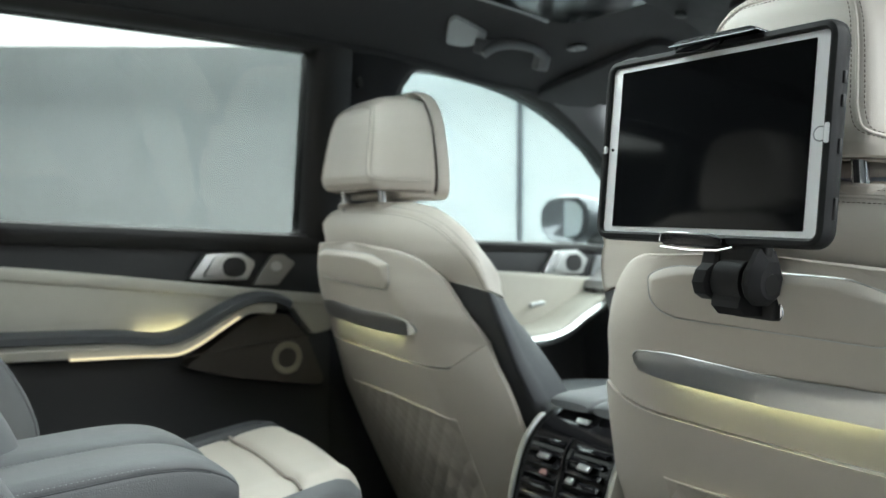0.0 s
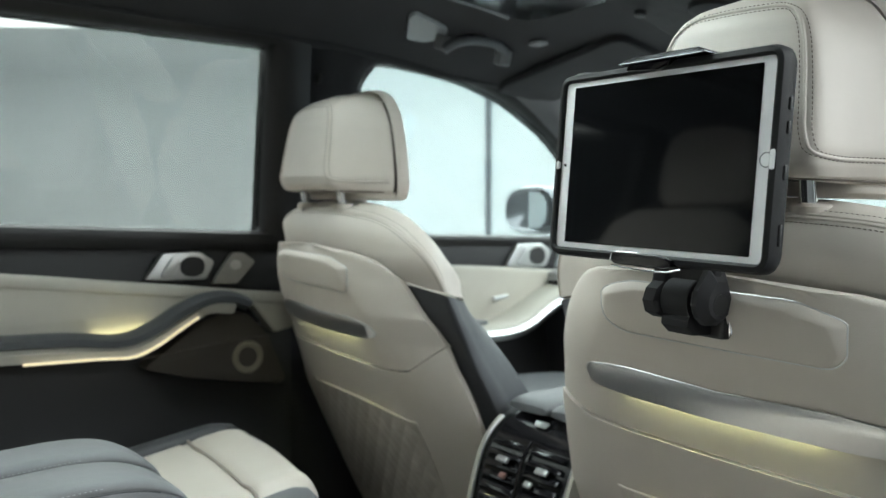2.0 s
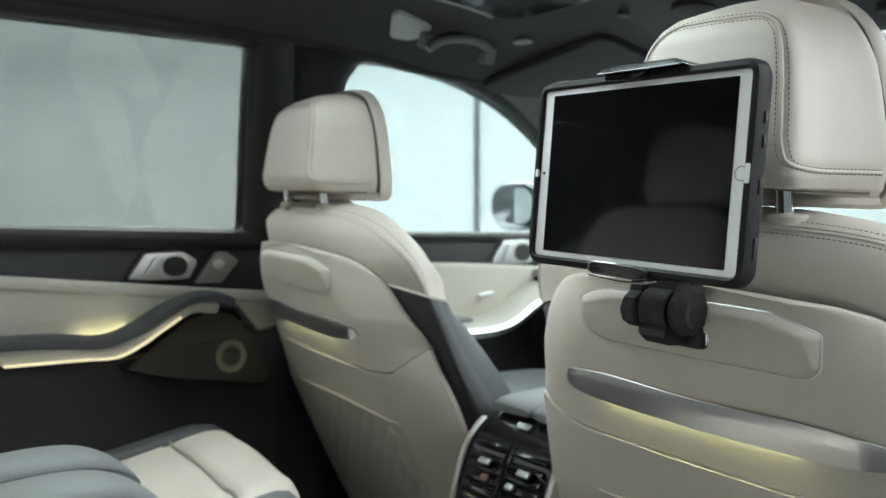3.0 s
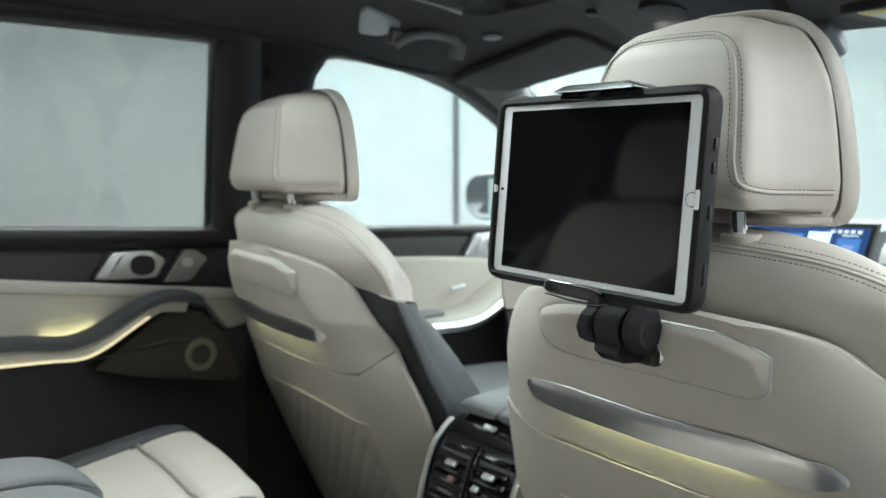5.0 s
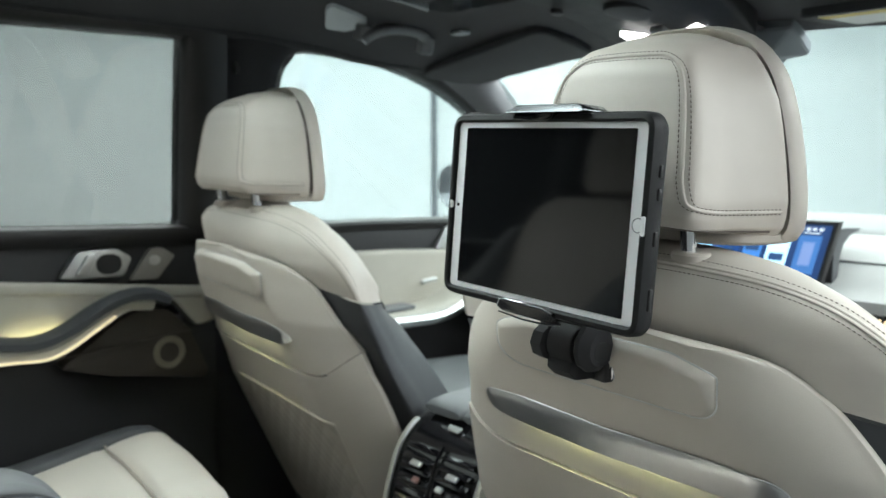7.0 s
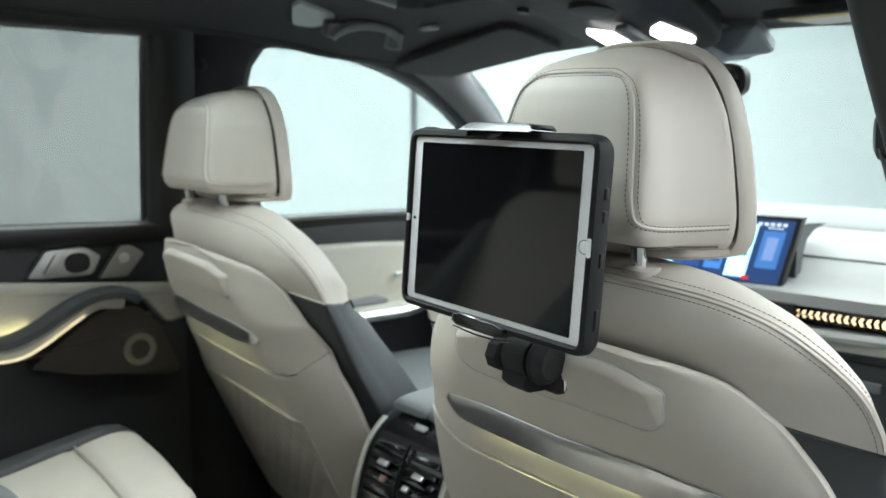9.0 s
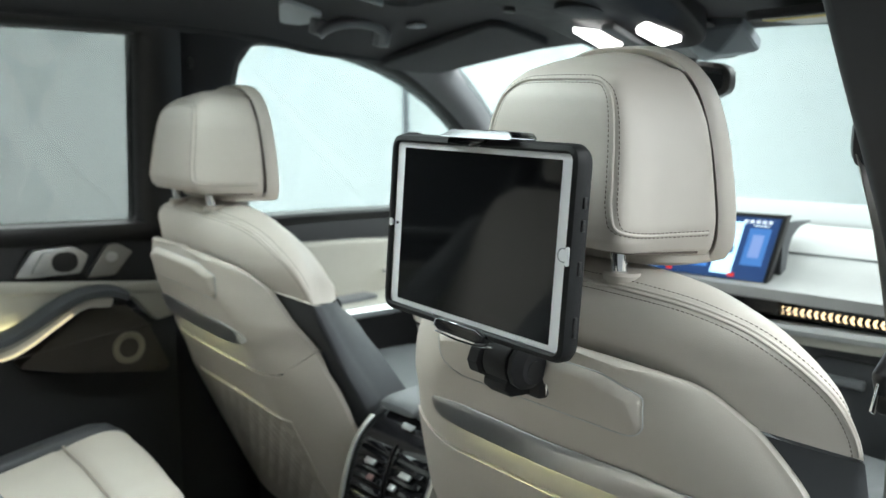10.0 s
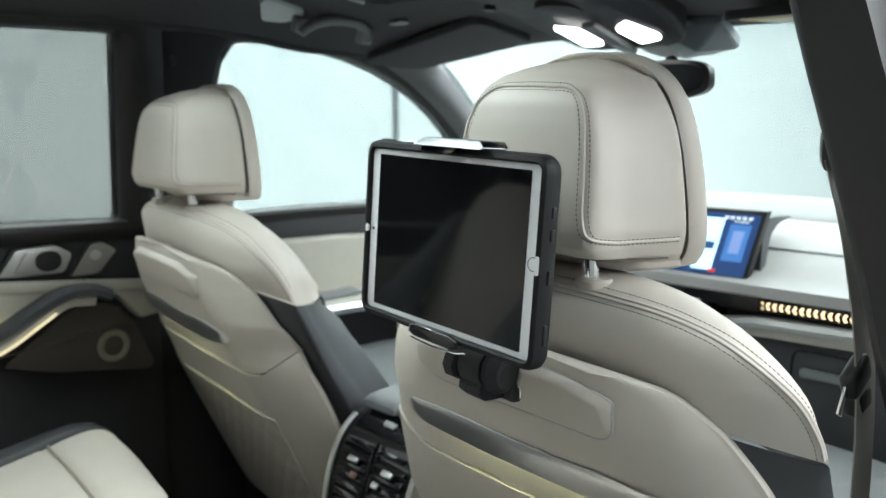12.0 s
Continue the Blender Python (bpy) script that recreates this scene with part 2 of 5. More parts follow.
def tube(pts, r, n=12):
    """A round bar along a line; r is one radius or one for each point."""
    P = [Vector(map(float, p)) for p in pts]
    R = r if hasattr(r, "__len__") else [r] * len(P)
    rings, side = [], None
    for i, p in enumerate(P):
        d = (P[min(i + 1, len(P) - 1)] - P[max(i - 1, 0)]).normalized()
        side = d.orthogonal() if side is None else side - d * side.dot(d)
        side.normalize()
        up = d.cross(side)
        rings.append([p + (side * math.cos(a) + up * math.sin(a)) * R[i] for a in np.linspace(0, 2 * math.pi, n, endpoint=False)])
    return loft(rings)


def sweep(pts, profile, up):
    """A profile (side, up) carried along a line whose upward direction is given."""
    P = [Vector(map(float, p)) for p in pts]
    up = Vector(up)
    rings = []
    for i, p in enumerate(P):
        d = (P[min(i + 1, len(P) - 1)] - P[max(i - 1, 0)]).normalized()
        s = d.cross(up).normalized()
        u = s.cross(d)
        rings.append([p + s * a + u * b for a, b in profile])
    return loft(rings)


def oval(a, b, n=24, e=2.0, c=(0, 0)):
    out = []
    for t in np.linspace(0, 2 * math.pi, n, endpoint=False):
        x, y = math.cos(t), math.sin(t)
        out.append((c[0] + a * math.copysign(abs(x) ** (2 / e), x), c[1] + b * math.copysign(abs(y) ** (2 / e), y)))
    return out


def joined(*bms):
    out = bms[0]
    for b in bms[1:]:
        me = bpy.data.meshes.new("joining")
        b.to_mesh(me)
        b.free()
        out.from_mesh(me)
        bpy.data.meshes.remove(me)
    return out


def table(z, rows, col):
    return float(np.interp(z, [r[0] for r in rows], [r[col] for r in rows]))


def stitches(line, normal, length=0.0030, gap=0.0017, wide=0.0008):
    """Short threads along a line, lying on the surface."""
    P = curve(line, 400)
    s = np.concatenate([[0], np.cumsum(np.linalg.norm(np.diff(P, axis=0), axis=1))])
    verts, faces = [], []
    at = 0.0
    while at + length < s[-1]:
        a = Vector([np.interp(at, s, P[:, c]) for c in range(3)])
        b = Vector([np.interp(at + length, s, P[:, c]) for c in range(3)])
        nn = Vector(normal(a)).normalized()
        side = (b - a).cross(nn).normalized() * wide * 0.5
        k = len(verts)
        m = (a + b) / 2 + nn * 0.0006
        verts += [a + side, a - side, m + side, m - side, b + side, b - side]
        faces += [(k, k + 1, k + 3, k + 2), (k + 2, k + 3, k + 5, k + 4), (k, k + 2, k + 4), (k + 1, k + 5, k + 3)]
        at += length + gap
    bm = bmesh.new()
    V = [bm.verts.new(v) for v in verts]
    for f in faces:
        bm.faces.new([V[i] for i in f])
    return bm

# ---- the studio ----
def studio():
    a, bnear, bfar, top = 8.0, -6.5, 7.4, 3.3
    inv = ROOM

    def room_block(name, w, d, h, at, mat, label, cat):
        ob = part(name, block(w, d, h, inv @ pose(*at), 0), mat)
        return tagged(ob, label, cat, kind="structure")
    room_block("ground", 40, 40, 0.2, (0, 0, -0.1), STUDIOFLOOR, "smooth dark grey studio floor", "floor")
    room_block("wall_long", 2 * a + 0.4, 0.2, top, (0, bfar + 0.1, top / 2), STUDIOWALL, "plain white studio wall behind the car", "wall")
    # the back and rear walls are unseen, blackened to cut reflections and bounce
    room_block("wall_back", 2 * a + 0.4, 0.2, top, (0, bnear - 0.1, top / 2), DARKWALL, "unseen studio wall, black to keep light away", "wall")
    room_block("wall_front", 0.2, bfar - bnear, top, (a + 0.1, (bfar + bnear) / 2, top / 2), STUDIOWALL, "plain white studio wall before the car", "wall")
    room_block("wall_rear", 0.2, bfar - bnear, top, (-a - 0.1, (bfar + bnear) / 2, top / 2), DARKWALL, "unseen studio wall, black to keep light away", "wall")
    room_block("studio_ceiling", 2 * a + 0.4, bfar - bnear + 0.4, 0.1, (0, (bfar + bnear) / 2, top + 0.05), STUDIOWALL, "white studio ceiling", "ceiling")
    room_block("light_panel", 9.2, 4.9, 0.02, (-0.8, 3.05, 2.43), LIGHTPANEL, "large luminous studio ceiling panel", "light panel")
    room_block("wall_joint", 0.05, 0.02, 2.96, (0.70, bfar - 0.012, 1.48), SEAM, "dark upright joint between two wall panels", "wall joint")


studio()

# ---- the car's shell ----
XG = lambda z: -0.716 + 0.266 * (z - 1.206)     # the left side's glass leans inwards


def side_point(depth):
    return lambda y, z, d: Vector((XG(z) + depth - d, y, z))


def ring_frame(inner, outer, depth, thick):
    """A window surround between two closed lines (y, z), lying on the leaning side."""
    n = 120
    a, b = curve(inner, n, True), curve(outer, n, True)
    c = a.mean(axis=0)
    rows = []
    for k, dd in ((0.0, -0.012), (0.10, 0.0), (0.35, 0.006), (0.7, 0.006), (1.0, 0.0)):
        rows.append([(XG(z) + depth + dd, y, z) for y, z in a + (b - a) * k])
    rows.append([(XG(z) + depth - thick, y, z) for y, z in b])
    rows.append([(XG(z) + depth - thick, y, z) for y, z in a])
    rows.append(rows[0])
    bm = bmesh.new()
    V = [[bm.verts.new(p) for p in r] for r in rows[:-1]]
    V.append(V[0])
    for p, q in zip(V, V[1:]):
        for i in range(n):
            bm.faces.new((p[i], p[(i + 1) % n], q[(i + 1) % n], q[i]))
    return bm


def rounded(pts, r=0.03, seg=5):
    """Rounds the corners of a closed outline."""
    out = []
    k = len(pts)
    for i in range(k):
        p, a, b = (np.array(pts[j % k], float) for j in (i, i - 1, i + 1))
        rr = r if not hasattr(r, "__len__") else r[i]
        ra = min(rr, np.linalg.norm(a - p) * 0.45)
        rb = min(rr, np.linalg.norm(b - p) * 0.45)
        s, e = p + (a - p) / np.linalg.norm(a - p) * ra, p + (b - p) / np.linalg.norm(b - p) * rb
        for t in np.linspace(0, 1, seg):
            out.append(tuple((1 - t) ** 2 * s + 2 * t * (1 - t) * p + t * t * e))
    return out


def zc(y):
    return float(np.interp(y, [-1.8, -1.2, -0.3, 0.5, 0.9, 1.1, 1.3, 1.45, 1.6], [1.56, 1.63, 1.665, 1.668, 1.66, 1.645, 1.614, 1.588, 1.556]))


def roof_z(x, y):
    return zc(y) - float(np.interp(y, [1.2, 1.58], [0.085, 0.042])) * min(1.0, abs(x) / 0.60) ** 3.2


def build_shell():
    # headliner with the opening of the glass roof
    ys = np.linspace(-1.75, 1.58, 67)
    xs = np.linspace(-0.60, 0.60, 49)
    bm = bmesh.new()
    hole = (-0.34, 0.34, -0.75, 0.84)
    V = {}
    for i, y in enumerate(ys):
        for j, x in enumerate(xs):
            V[i, j] = bm.verts.new((x, y, roof_z(x, y)))
    for i in range(len(ys) - 1):
        for j in range(len(xs) - 1):
            cx, cy = (xs[j] + xs[j + 1]) / 2, (ys[i] + ys[i + 1]) / 2
            if hole[0] < cx < hole[1] and hole[2] < cy < hole[3]:
                continue
            bm.faces.new((V[i, j], V[i, j + 1], V[i + 1, j + 1], V[i + 1, j]))
    bmesh.ops.delete(bm, geom=[v for v in bm.verts if not v.link_faces], context="VERTS")
    ext = bmesh.ops.extrude_face_region(bm, geom=list(bm.faces))
    bmesh.ops.translate(bm, vec=(0, 0, 0.045), verts=[g for g in ext["geom"] if isinstance(g, bmesh.types.BMVert)])
    ob = part("ceiling", bm, LINER)
    tagged(ob, "charcoal fabric headliner of the car roof", "headliner", kind="structure")
    # glass roof: dark frame; unseen clear pane lets light in, added blind stops it behind
    roof = thing("glass_roof", "glass roof with a black frame in the headliner", "sunroof", kind="structure")
    pts = rounded([(-0.345, -0.76), (0.345, -0.76), (0.345, 0.85), (-0.345, 0.85)], 0.06)
    rings = []
    for g, dz in ((0.0, 0.004), (0.004, -0.008), (0.02, -0.012), (0.035, -0.004), (0.04, 0.03)):
        rings.append([((abs(x) - g) * math.copysign(1, x), 0.045 + (y - 0.045) * (1 - g / 0.8), roof_z(x, y) + dz) for x, y in pts])
    part("roof_frame", loft(rings, cap=False), BLACK, roof, "black roof opening frame")
    pane = part("roof_pane", slab([(x * 0.99, 0.045 + (y - 0.045) * 0.99) for x, y in pts], lambda x, y, d: Vector((x, y, zc(y) + 0.02 + d)), 0.006, 0), ROOFPANE, roof, "clear glass")
    pane.visible_shadow = False
    part("added_roof_blind", slab(rounded([(-0.338, -0.75), (0.338, -0.75), (0.338, 0.30), (-0.338, 0.30)], 0.02), lambda x, y, d: Vector((x, y, zc(y) + 0.004 + d)), 0.008, 0.002), LINER, roof, "unseen charcoal blind added to stop light through the rear half")
    front = rounded([(-0.312, 0.90), (0.312, 0.90), (0.312, 1.215), (-0.312, 1.215)], 0.06)
    part("roof_cassette", slab(front, lambda x, y, d: Vector((x, y, roof_z(x, y) - 0.006 + d)), 0.02, 0.004), PIANO, roof, "glossy black roof cassette")
    part("accent_line", tube([(-0.318, y, roof_z(-0.318, y) - 0.005) for y in np.linspace(0.92, 1.165, 10)], 0.0035, 8), LENS, roof, "thin pale accent line")
    # roof rail between the headliner and the side windows, both sides
    low = curve([(-1.7, 1.44), (-1.2, 1.54), (-0.3, 1.575), (0.5, 1.582), (0.85, 1.582), (1.1, 1.575), (1.29, 1.558), (1.467, 1.513), (1.56, 1.470)], 60)
    for s, nm in ((1, "roof_rail_left"), (-1, "roof_rail_right")):
        grid = []
        for y, z in low:
            ztop = roof_z(0.6, min(y, 1.58)) + 0.002
            row = []
            for k in np.linspace(0, 1, 8):
                zz = z + (ztop - z) * k
                x = (XG(z) + 0.012) * (1 - k) + (-0.585) * k + 0.02 * math.sin(math.pi * k)
                row.append((x * s, y, zz + 0.006 * math.sin(math.pi * k)))
            grid.append(row)
        ob = part(nm, sheet(grid, 0.05, (-0.8 * s, 0, 0.3)), LINER)
        tagged(ob, "charcoal fabric roof rail above the side windows", "roof rail", kind="structure")
    # front pillars
    for s, nm in ((1, "front_pillar_left"), (-1, "front_pillar_right")):
        inner = curve([(-0.54, 1.50, 1.550), (-0.572, 1.60, 1.520), (-0.590, 1.70, 1.44), (-0.63, 1.84, 1.32), (-0.67, 2.02, 1.20)], 30)
        outer = curve([(XG(1.53) + 0.01, 1.38, 1.545), (XG(1.5) + 0.01, 1.475, 1.508), (XG(1.42) + 0.01, 1.63, 1.425), (XG(1.32) + 0.01, 1.77, 1.32), (XG(1.19) + 0.01, 1.92, 1.19)], 30)
        grid = []
        for a, b in zip(inner, outer):
            row = []
            for k in np.linspace(0, 1, 9):
                p = a + (b - a) * k
                bulge = math.sin(math.pi * k) * 0.03
                row.append(((p[0] + bulge) * s, p[1] - bulge * 0.8, p[2]))
            grid.append(row)
        ob = part(nm, sheet(grid, 0.03, (-0.4 * s, 0.9, 0.1)), PILLAR)
        tagged(ob, "grey fabric covered windscreen pillar", "pillar", kind="structure")
    # middle pillars
    for s, nm in ((1, "middle_pillar_left"), (-1, "middle_pillar_right")):
        grid = []
        for z in np.linspace(0.45, 1.60, 30):
            w0 = float(np.interp(z, [0.45, 1.1, 1.3, 1.6], [0.88, 0.895, 0.90, 0.89] if s > 0 else [0.90, 0.960, 0.965, 0.925]))
            w1 = float(np.interp(z, [0.45, 1.1, 1.45, 1.53, 1.6], [1.16, 1.07, 1.020, 1.030, 1.09]))
            row = []
            for k in np.linspace(0, 1, 11):
                inn = 0.018 * (1 - abs(2 * k - 1) ** 3.5)
                xx = XG(max(z, 1.0)) + 0.008 + inn
                row.append((xx * s, w0 + (w1 - w0) * k, z))
            grid.append(row)
        # right pillar coloured blacker to offset the added side lamp's light on it
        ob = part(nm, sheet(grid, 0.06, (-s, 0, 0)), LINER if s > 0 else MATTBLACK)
        if s > 0:
            part("pillar_button", slab(oval(0.006, 0.011, 18), lambda u, v, d: Vector((-0.606 - d, 0.915 + u, 1.518 + v)), 0.012, 0.001), BLACK, ob, "small black button")
        tagged(ob, "charcoal covered pillar between the car doors", "pillar", kind="structure")
    # floor, sills and the rear end
    for nm, w, d, h, at, mat, lab, cat in (
            ("floor", 1.5, 3.9, 0.06, (0, 0.3, 0.40), CARPET, "black carpet of the car floor", "floor"),
            ("side_sill_left", 0.10, 3.9, 0.24, (-0.80, 0.3, 0.38), BODY, "dark painted door sill", "sill"),
            ("side_sill_right", 0.10, 3.9, 0.24, (0.80, 0.3, 0.38), BODY, "dark painted door sill", "sill"),
            ("bulkhead", 1.5, 0.06, 0.72, (0, 2.26, 0.76), BLACK, "black bulkhead under the dashboard", "bulkhead"),
            # plain panel added at the right front door to block low side light
            ("door_light_block_right", 0.05, 1.10, 0.80, (0.745, 1.62, 0.80), CARPET, "unseen dark door panel added to block light from the right", "car door"),
            ("tailgate", 1.40, 0.08, 1.20, (0, -1.75, 1.0), TRIM, "charcoal lined tailgate", "tailgate"),
            ("quarter_panel_left", 0.08, 1.46, 1.22, (-0.68, -1.01, 1.03), TRIM, "charcoal lined rear side panel", "side panel"),
            ("quarter_panel_right", 0.08, 1.36, 1.22, (0.68, -1.06, 1.03), TRIM, "charcoal lined rear side panel", "side panel")):
        tagged(part(nm, block(w, d, h, pose(*at), 0.02), mat), lab, cat, kind="structure")
    # windscreen
    edge = [(-0.55, 1.555, 1.55), (-0.60, 1.70, 1.44), (-0.66, 1.86, 1.32), (-0.72, 2.10, 1.17)]
    L = curve(edge, 10)
    grid = [[(x * k, y + 0.10 * (1 - k * k), z + 0.02 * (1 - k * k)) for k in np.linspace(-1, 1, 17)] for x, y, z in L]
    ob = part("windscreen", sheet(grid, 0.005, (0, 0.7, 0.7)), PANE)
    ob.visible_shadow = False
    tagged(ob, "clear curved glass windscreen", "windscreen", kind="structure")


build_shell()


# ---- doors on the left ----
def plate_on_door(outline, x, depth, bevel=0.004, lean=0.0, z0=1.1, seg=2):
    return slab(outline, lambda y, z, d: Vector((x + lean * (z - z0) - d, y, z)), depth, bevel, seg)


def opener(door, y, z, x, s=1.0):
    """The door opener: a satin bezel with a pull in a dark recess."""
    def pl(d0):
        return lambda u, v, d: Vector((x + d0 - d, y + u * s, z + v * s))
    bez = rounded([(-0.068, -0.022), (-0.034, 0.026), (0.040, 0.028), (0.070, 0.008), (0.052, -0.027), (-0.04, -0.026)], 0.008)
    hole = oval(0.024, 0.0195, 28, 2.3, (0.024, -0.001))
    b = part("opener_bezel", slab(bez, pl(0.010), 0.014, 0.004, 3), SATIN, door, "satin metal door opener")
    part("recess", slab(hole, pl(0.0115), 0.004, 0.0), BLACK, b, "black opener recess")
    pull = rounded([(-0.040, -0.018), (-0.016, 0.020), (0.002, 0.020), (-0.014, -0.019)], 0.006)
    part("pull", slab(pull, pl(0.016), 0.01, 0.004, 3), SATIN, b)


def rear_door():
    door = thing("car_door", "closed rear car door with cream and charcoal trim and tinted window", "car door")
    part("door_skin", block(0.06, 1.16, 0.78, pose(-0.80, 0.34, 0.80), 0.02), BODY, door, "dark painted outer panel")
    low = [(-0.25, 0.45), (0.90, 0.45), (0.905, 1.01), (-0.25, 1.06)]
    part("lower_lining", plate_on_door(rounded(low, 0.03), -0.715, 0.05, 0.008), TRIM, door, "charcoal lower door lining")
    top = [(-0.25, 1.255), (0.27, 1.229), (0.83, 1.2075), (0.905, 1.2), (0.905, 1.07), (-0.25, 1.15)]
    part("sill_lining", slab(rounded(top, 0.012), lambda y, z, d: Vector((-0.700 + 0.10 * (1.10 - z) - d, y, z)), 0.05, 0.006), TRIM, door, "charcoal upper door lining")
    cream = [(-0.25, 1.168), (0.27, 1.148), (0.55, 1.117), (0.884, 1.078), (0.897, 1.07), (0.893, 1.006), (0.85, 0.998), (0.80, 1.06), (0.70, 1.05), (0.56, 1.0), (0.27, 1.01), (-0.25, 1.02)]
    part("upper_lining", plate_on_door(rounded(cream, 0.010, 3), -0.678, 0.035, 0.010, lean=0.10, seg=4), CREAMTRIM, door, "cream leather door lining")
    roll = curve([(-0.25, 1.158), (0.05, 1.148), (0.27, 1.138), (0.55, 1.107), (0.75, 1.083), (0.87, 1.070)], 50)
    part("lining_roll", sweep([(-0.679 + 0.10 * (z - 1.1), y, z) for y, z in roll], oval(0.006, 0.0125, 20, 2.4), (0, 0, 1)), CREAMTRIM, door, "padded cream roll along the lining")
    near = lambda pts, f, up: [(0.045 + (y - 0.045) * f, 1.204 - (1.204 - z) * f + up) for y, z in pts]
    rest = curve(near([(-0.25, 1.024), (0.05, 1.024), (0.27, 1.020), (0.45, 1.014), (0.54, 1.004), (0.60, 1.020), (0.66, 1.053), (0.715, 1.073), (0.765, 1.073), (0.80, 1.058)], 0.968, 0.006), 60)
    prof = [(0.0, 0.010), (0.018, 0.009), (0.034, 0.002), (0.034, -0.010), (0.016, -0.016), (-0.004, -0.016), (-0.004, 0.009)]
    part("armrest", sweep([(-0.665, y, z) for y, z in rest], prof, (0, 0, 1)), DARK, door, "dark grey leather armrest")
    rail = curve(near([(-0.25, 1.000), (0.05, 1.001), (0.27, 0.999), (0.45, 0.994), (0.56, 0.988), (0.62, 1.012), (0.68, 1.046), (0.72, 1.062), (0.77, 1.058)], 0.965, 0.004), 60)
    prof = [(0.0, 0.014), (0.016, 0.012), (0.026, 0.0), (0.020, -0.016), (0.0, -0.020), (-0.03, -0.020), (-0.03, 0.014)]
    part("trim_rail", sweep([(-0.662, y, z) for y, z in rail], prof, (0, 0, 1)), CREAMTRIM, door, "cream trim rail")
    line = curve(near([(0.375, 0.982), (0.50, 0.979), (0.565, 0.977), (0.61, 0.994), (0.65, 1.018), (0.69, 1.042)], 0.967, 0.001), 40)
    part("light_guide", sweep([(-0.6375, y, z) for y, z in line], [(0.003, 0.0019), (0.003, -0.0019), (-0.004, -0.0019), (-0.004, 0.0019)], (0, 0, 1)), AMBIENTDOOR, door, "glowing warm light guide")
    spk = [(0.575, 0.955), (0.69, 1.036), (0.735, 1.052), (0.785, 1.045), (0.83, 0.995), (0.868, 0.905), (0.855, 0.893), (0.66, 0.928)]
    cover = part("speaker_cover", plate_on_door(rounded(spk, 0.012), -0.672, 0.05, 0.006), SMOKE, door, "smoked speaker cover")
    ring = []
    for rr, dx in ((0.033, 0.0005), (0.031, 0.003), (0.023, 0.003), (0.020, 0.0005)):
        ring.append([(-0.672 + dx, 0.783 + rr * math.cos(a), 0.957 + rr * math.sin(a)) for a in np.linspace(0, 2 * math.pi, 40, endpoint=False)])
    part("speaker_ring", loft(ring, cap=False), glow("speaker_light_ring", (0.23, 0.21, 0.15), 0.03), cover, "dimly lit ring round the speaker")
    part("crease_line", tube([(-0.6705, 0.57, 0.975), (-0.6705, 0.70, 0.988), (-0.6705, 0.83, 0.997)], 0.0022, 8), SMOKE, cover)
    part("pocket_light", sheet([[(x, y, float(np.interp(y, [0.49, 0.54, 0.585, 0.64], [1.020, 1.017, 1.030, 1.058]))) for x in (-0.680, -0.664)] for y in np.linspace(0.49, 0.63, 14)], 0.002, (0, 0, -1)), POCKETGLOW, door, "warm light in the pull pocket")
    opener(door, 0.652, 1.143, -0.694)
    sw = rounded([(-0.048, -0.031), (-0.006, 0.030), (0.018, 0.031), (0.046, 0.012), (0.008, -0.032)], 0.007)
    s = part("switch_plate", slab(sw, lambda u, v, d: Vector((-0.688 - d, 0.764 + u, 1.136 + v)), 0.012, 0.004, 3), PERFORATED, door, "perforated metal tweeter cover")
    part("switch_knob", slab(oval(0.012, 0.010), lambda u, v, d: Vector((-0.685 - d, 0.766 + u, 1.142 + v)), 0.006, 0.002), ALU, s)
    inner = rounded([(-0.20, 1.565), (0.26, 1.567), (0.55, 1.568), (0.805, 1.568), (0.815, 1.40), (0.828, 1.2065), (0.27, 1.229), (-0.20, 1.248)], [0.05, 0.02, 0.02, 0.012, 0.02, 0.012, 0.02, 0.05], 4)
    outer = rounded([(-0.27, 1.60), (0.26, 1.602), (0.55, 1.602), (0.885, 1.598), (0.905, 1.40), (0.915, 1.165), (0.27, 1.19), (-0.27, 1.21)], [0.05, 0.02, 0.02, 0.03, 0.02, 0.012, 0.02, 0.05], 4)
    part("window_frame", ring_frame(inner, outer, 0.028, 0.06), BLACK, door, "black window surround")
    p = part("window_pane", slab(inner, side_point(0.0), 0.005, 0), PRIVACY, door, "dark tinted glass")
    p.visible_shadow = False


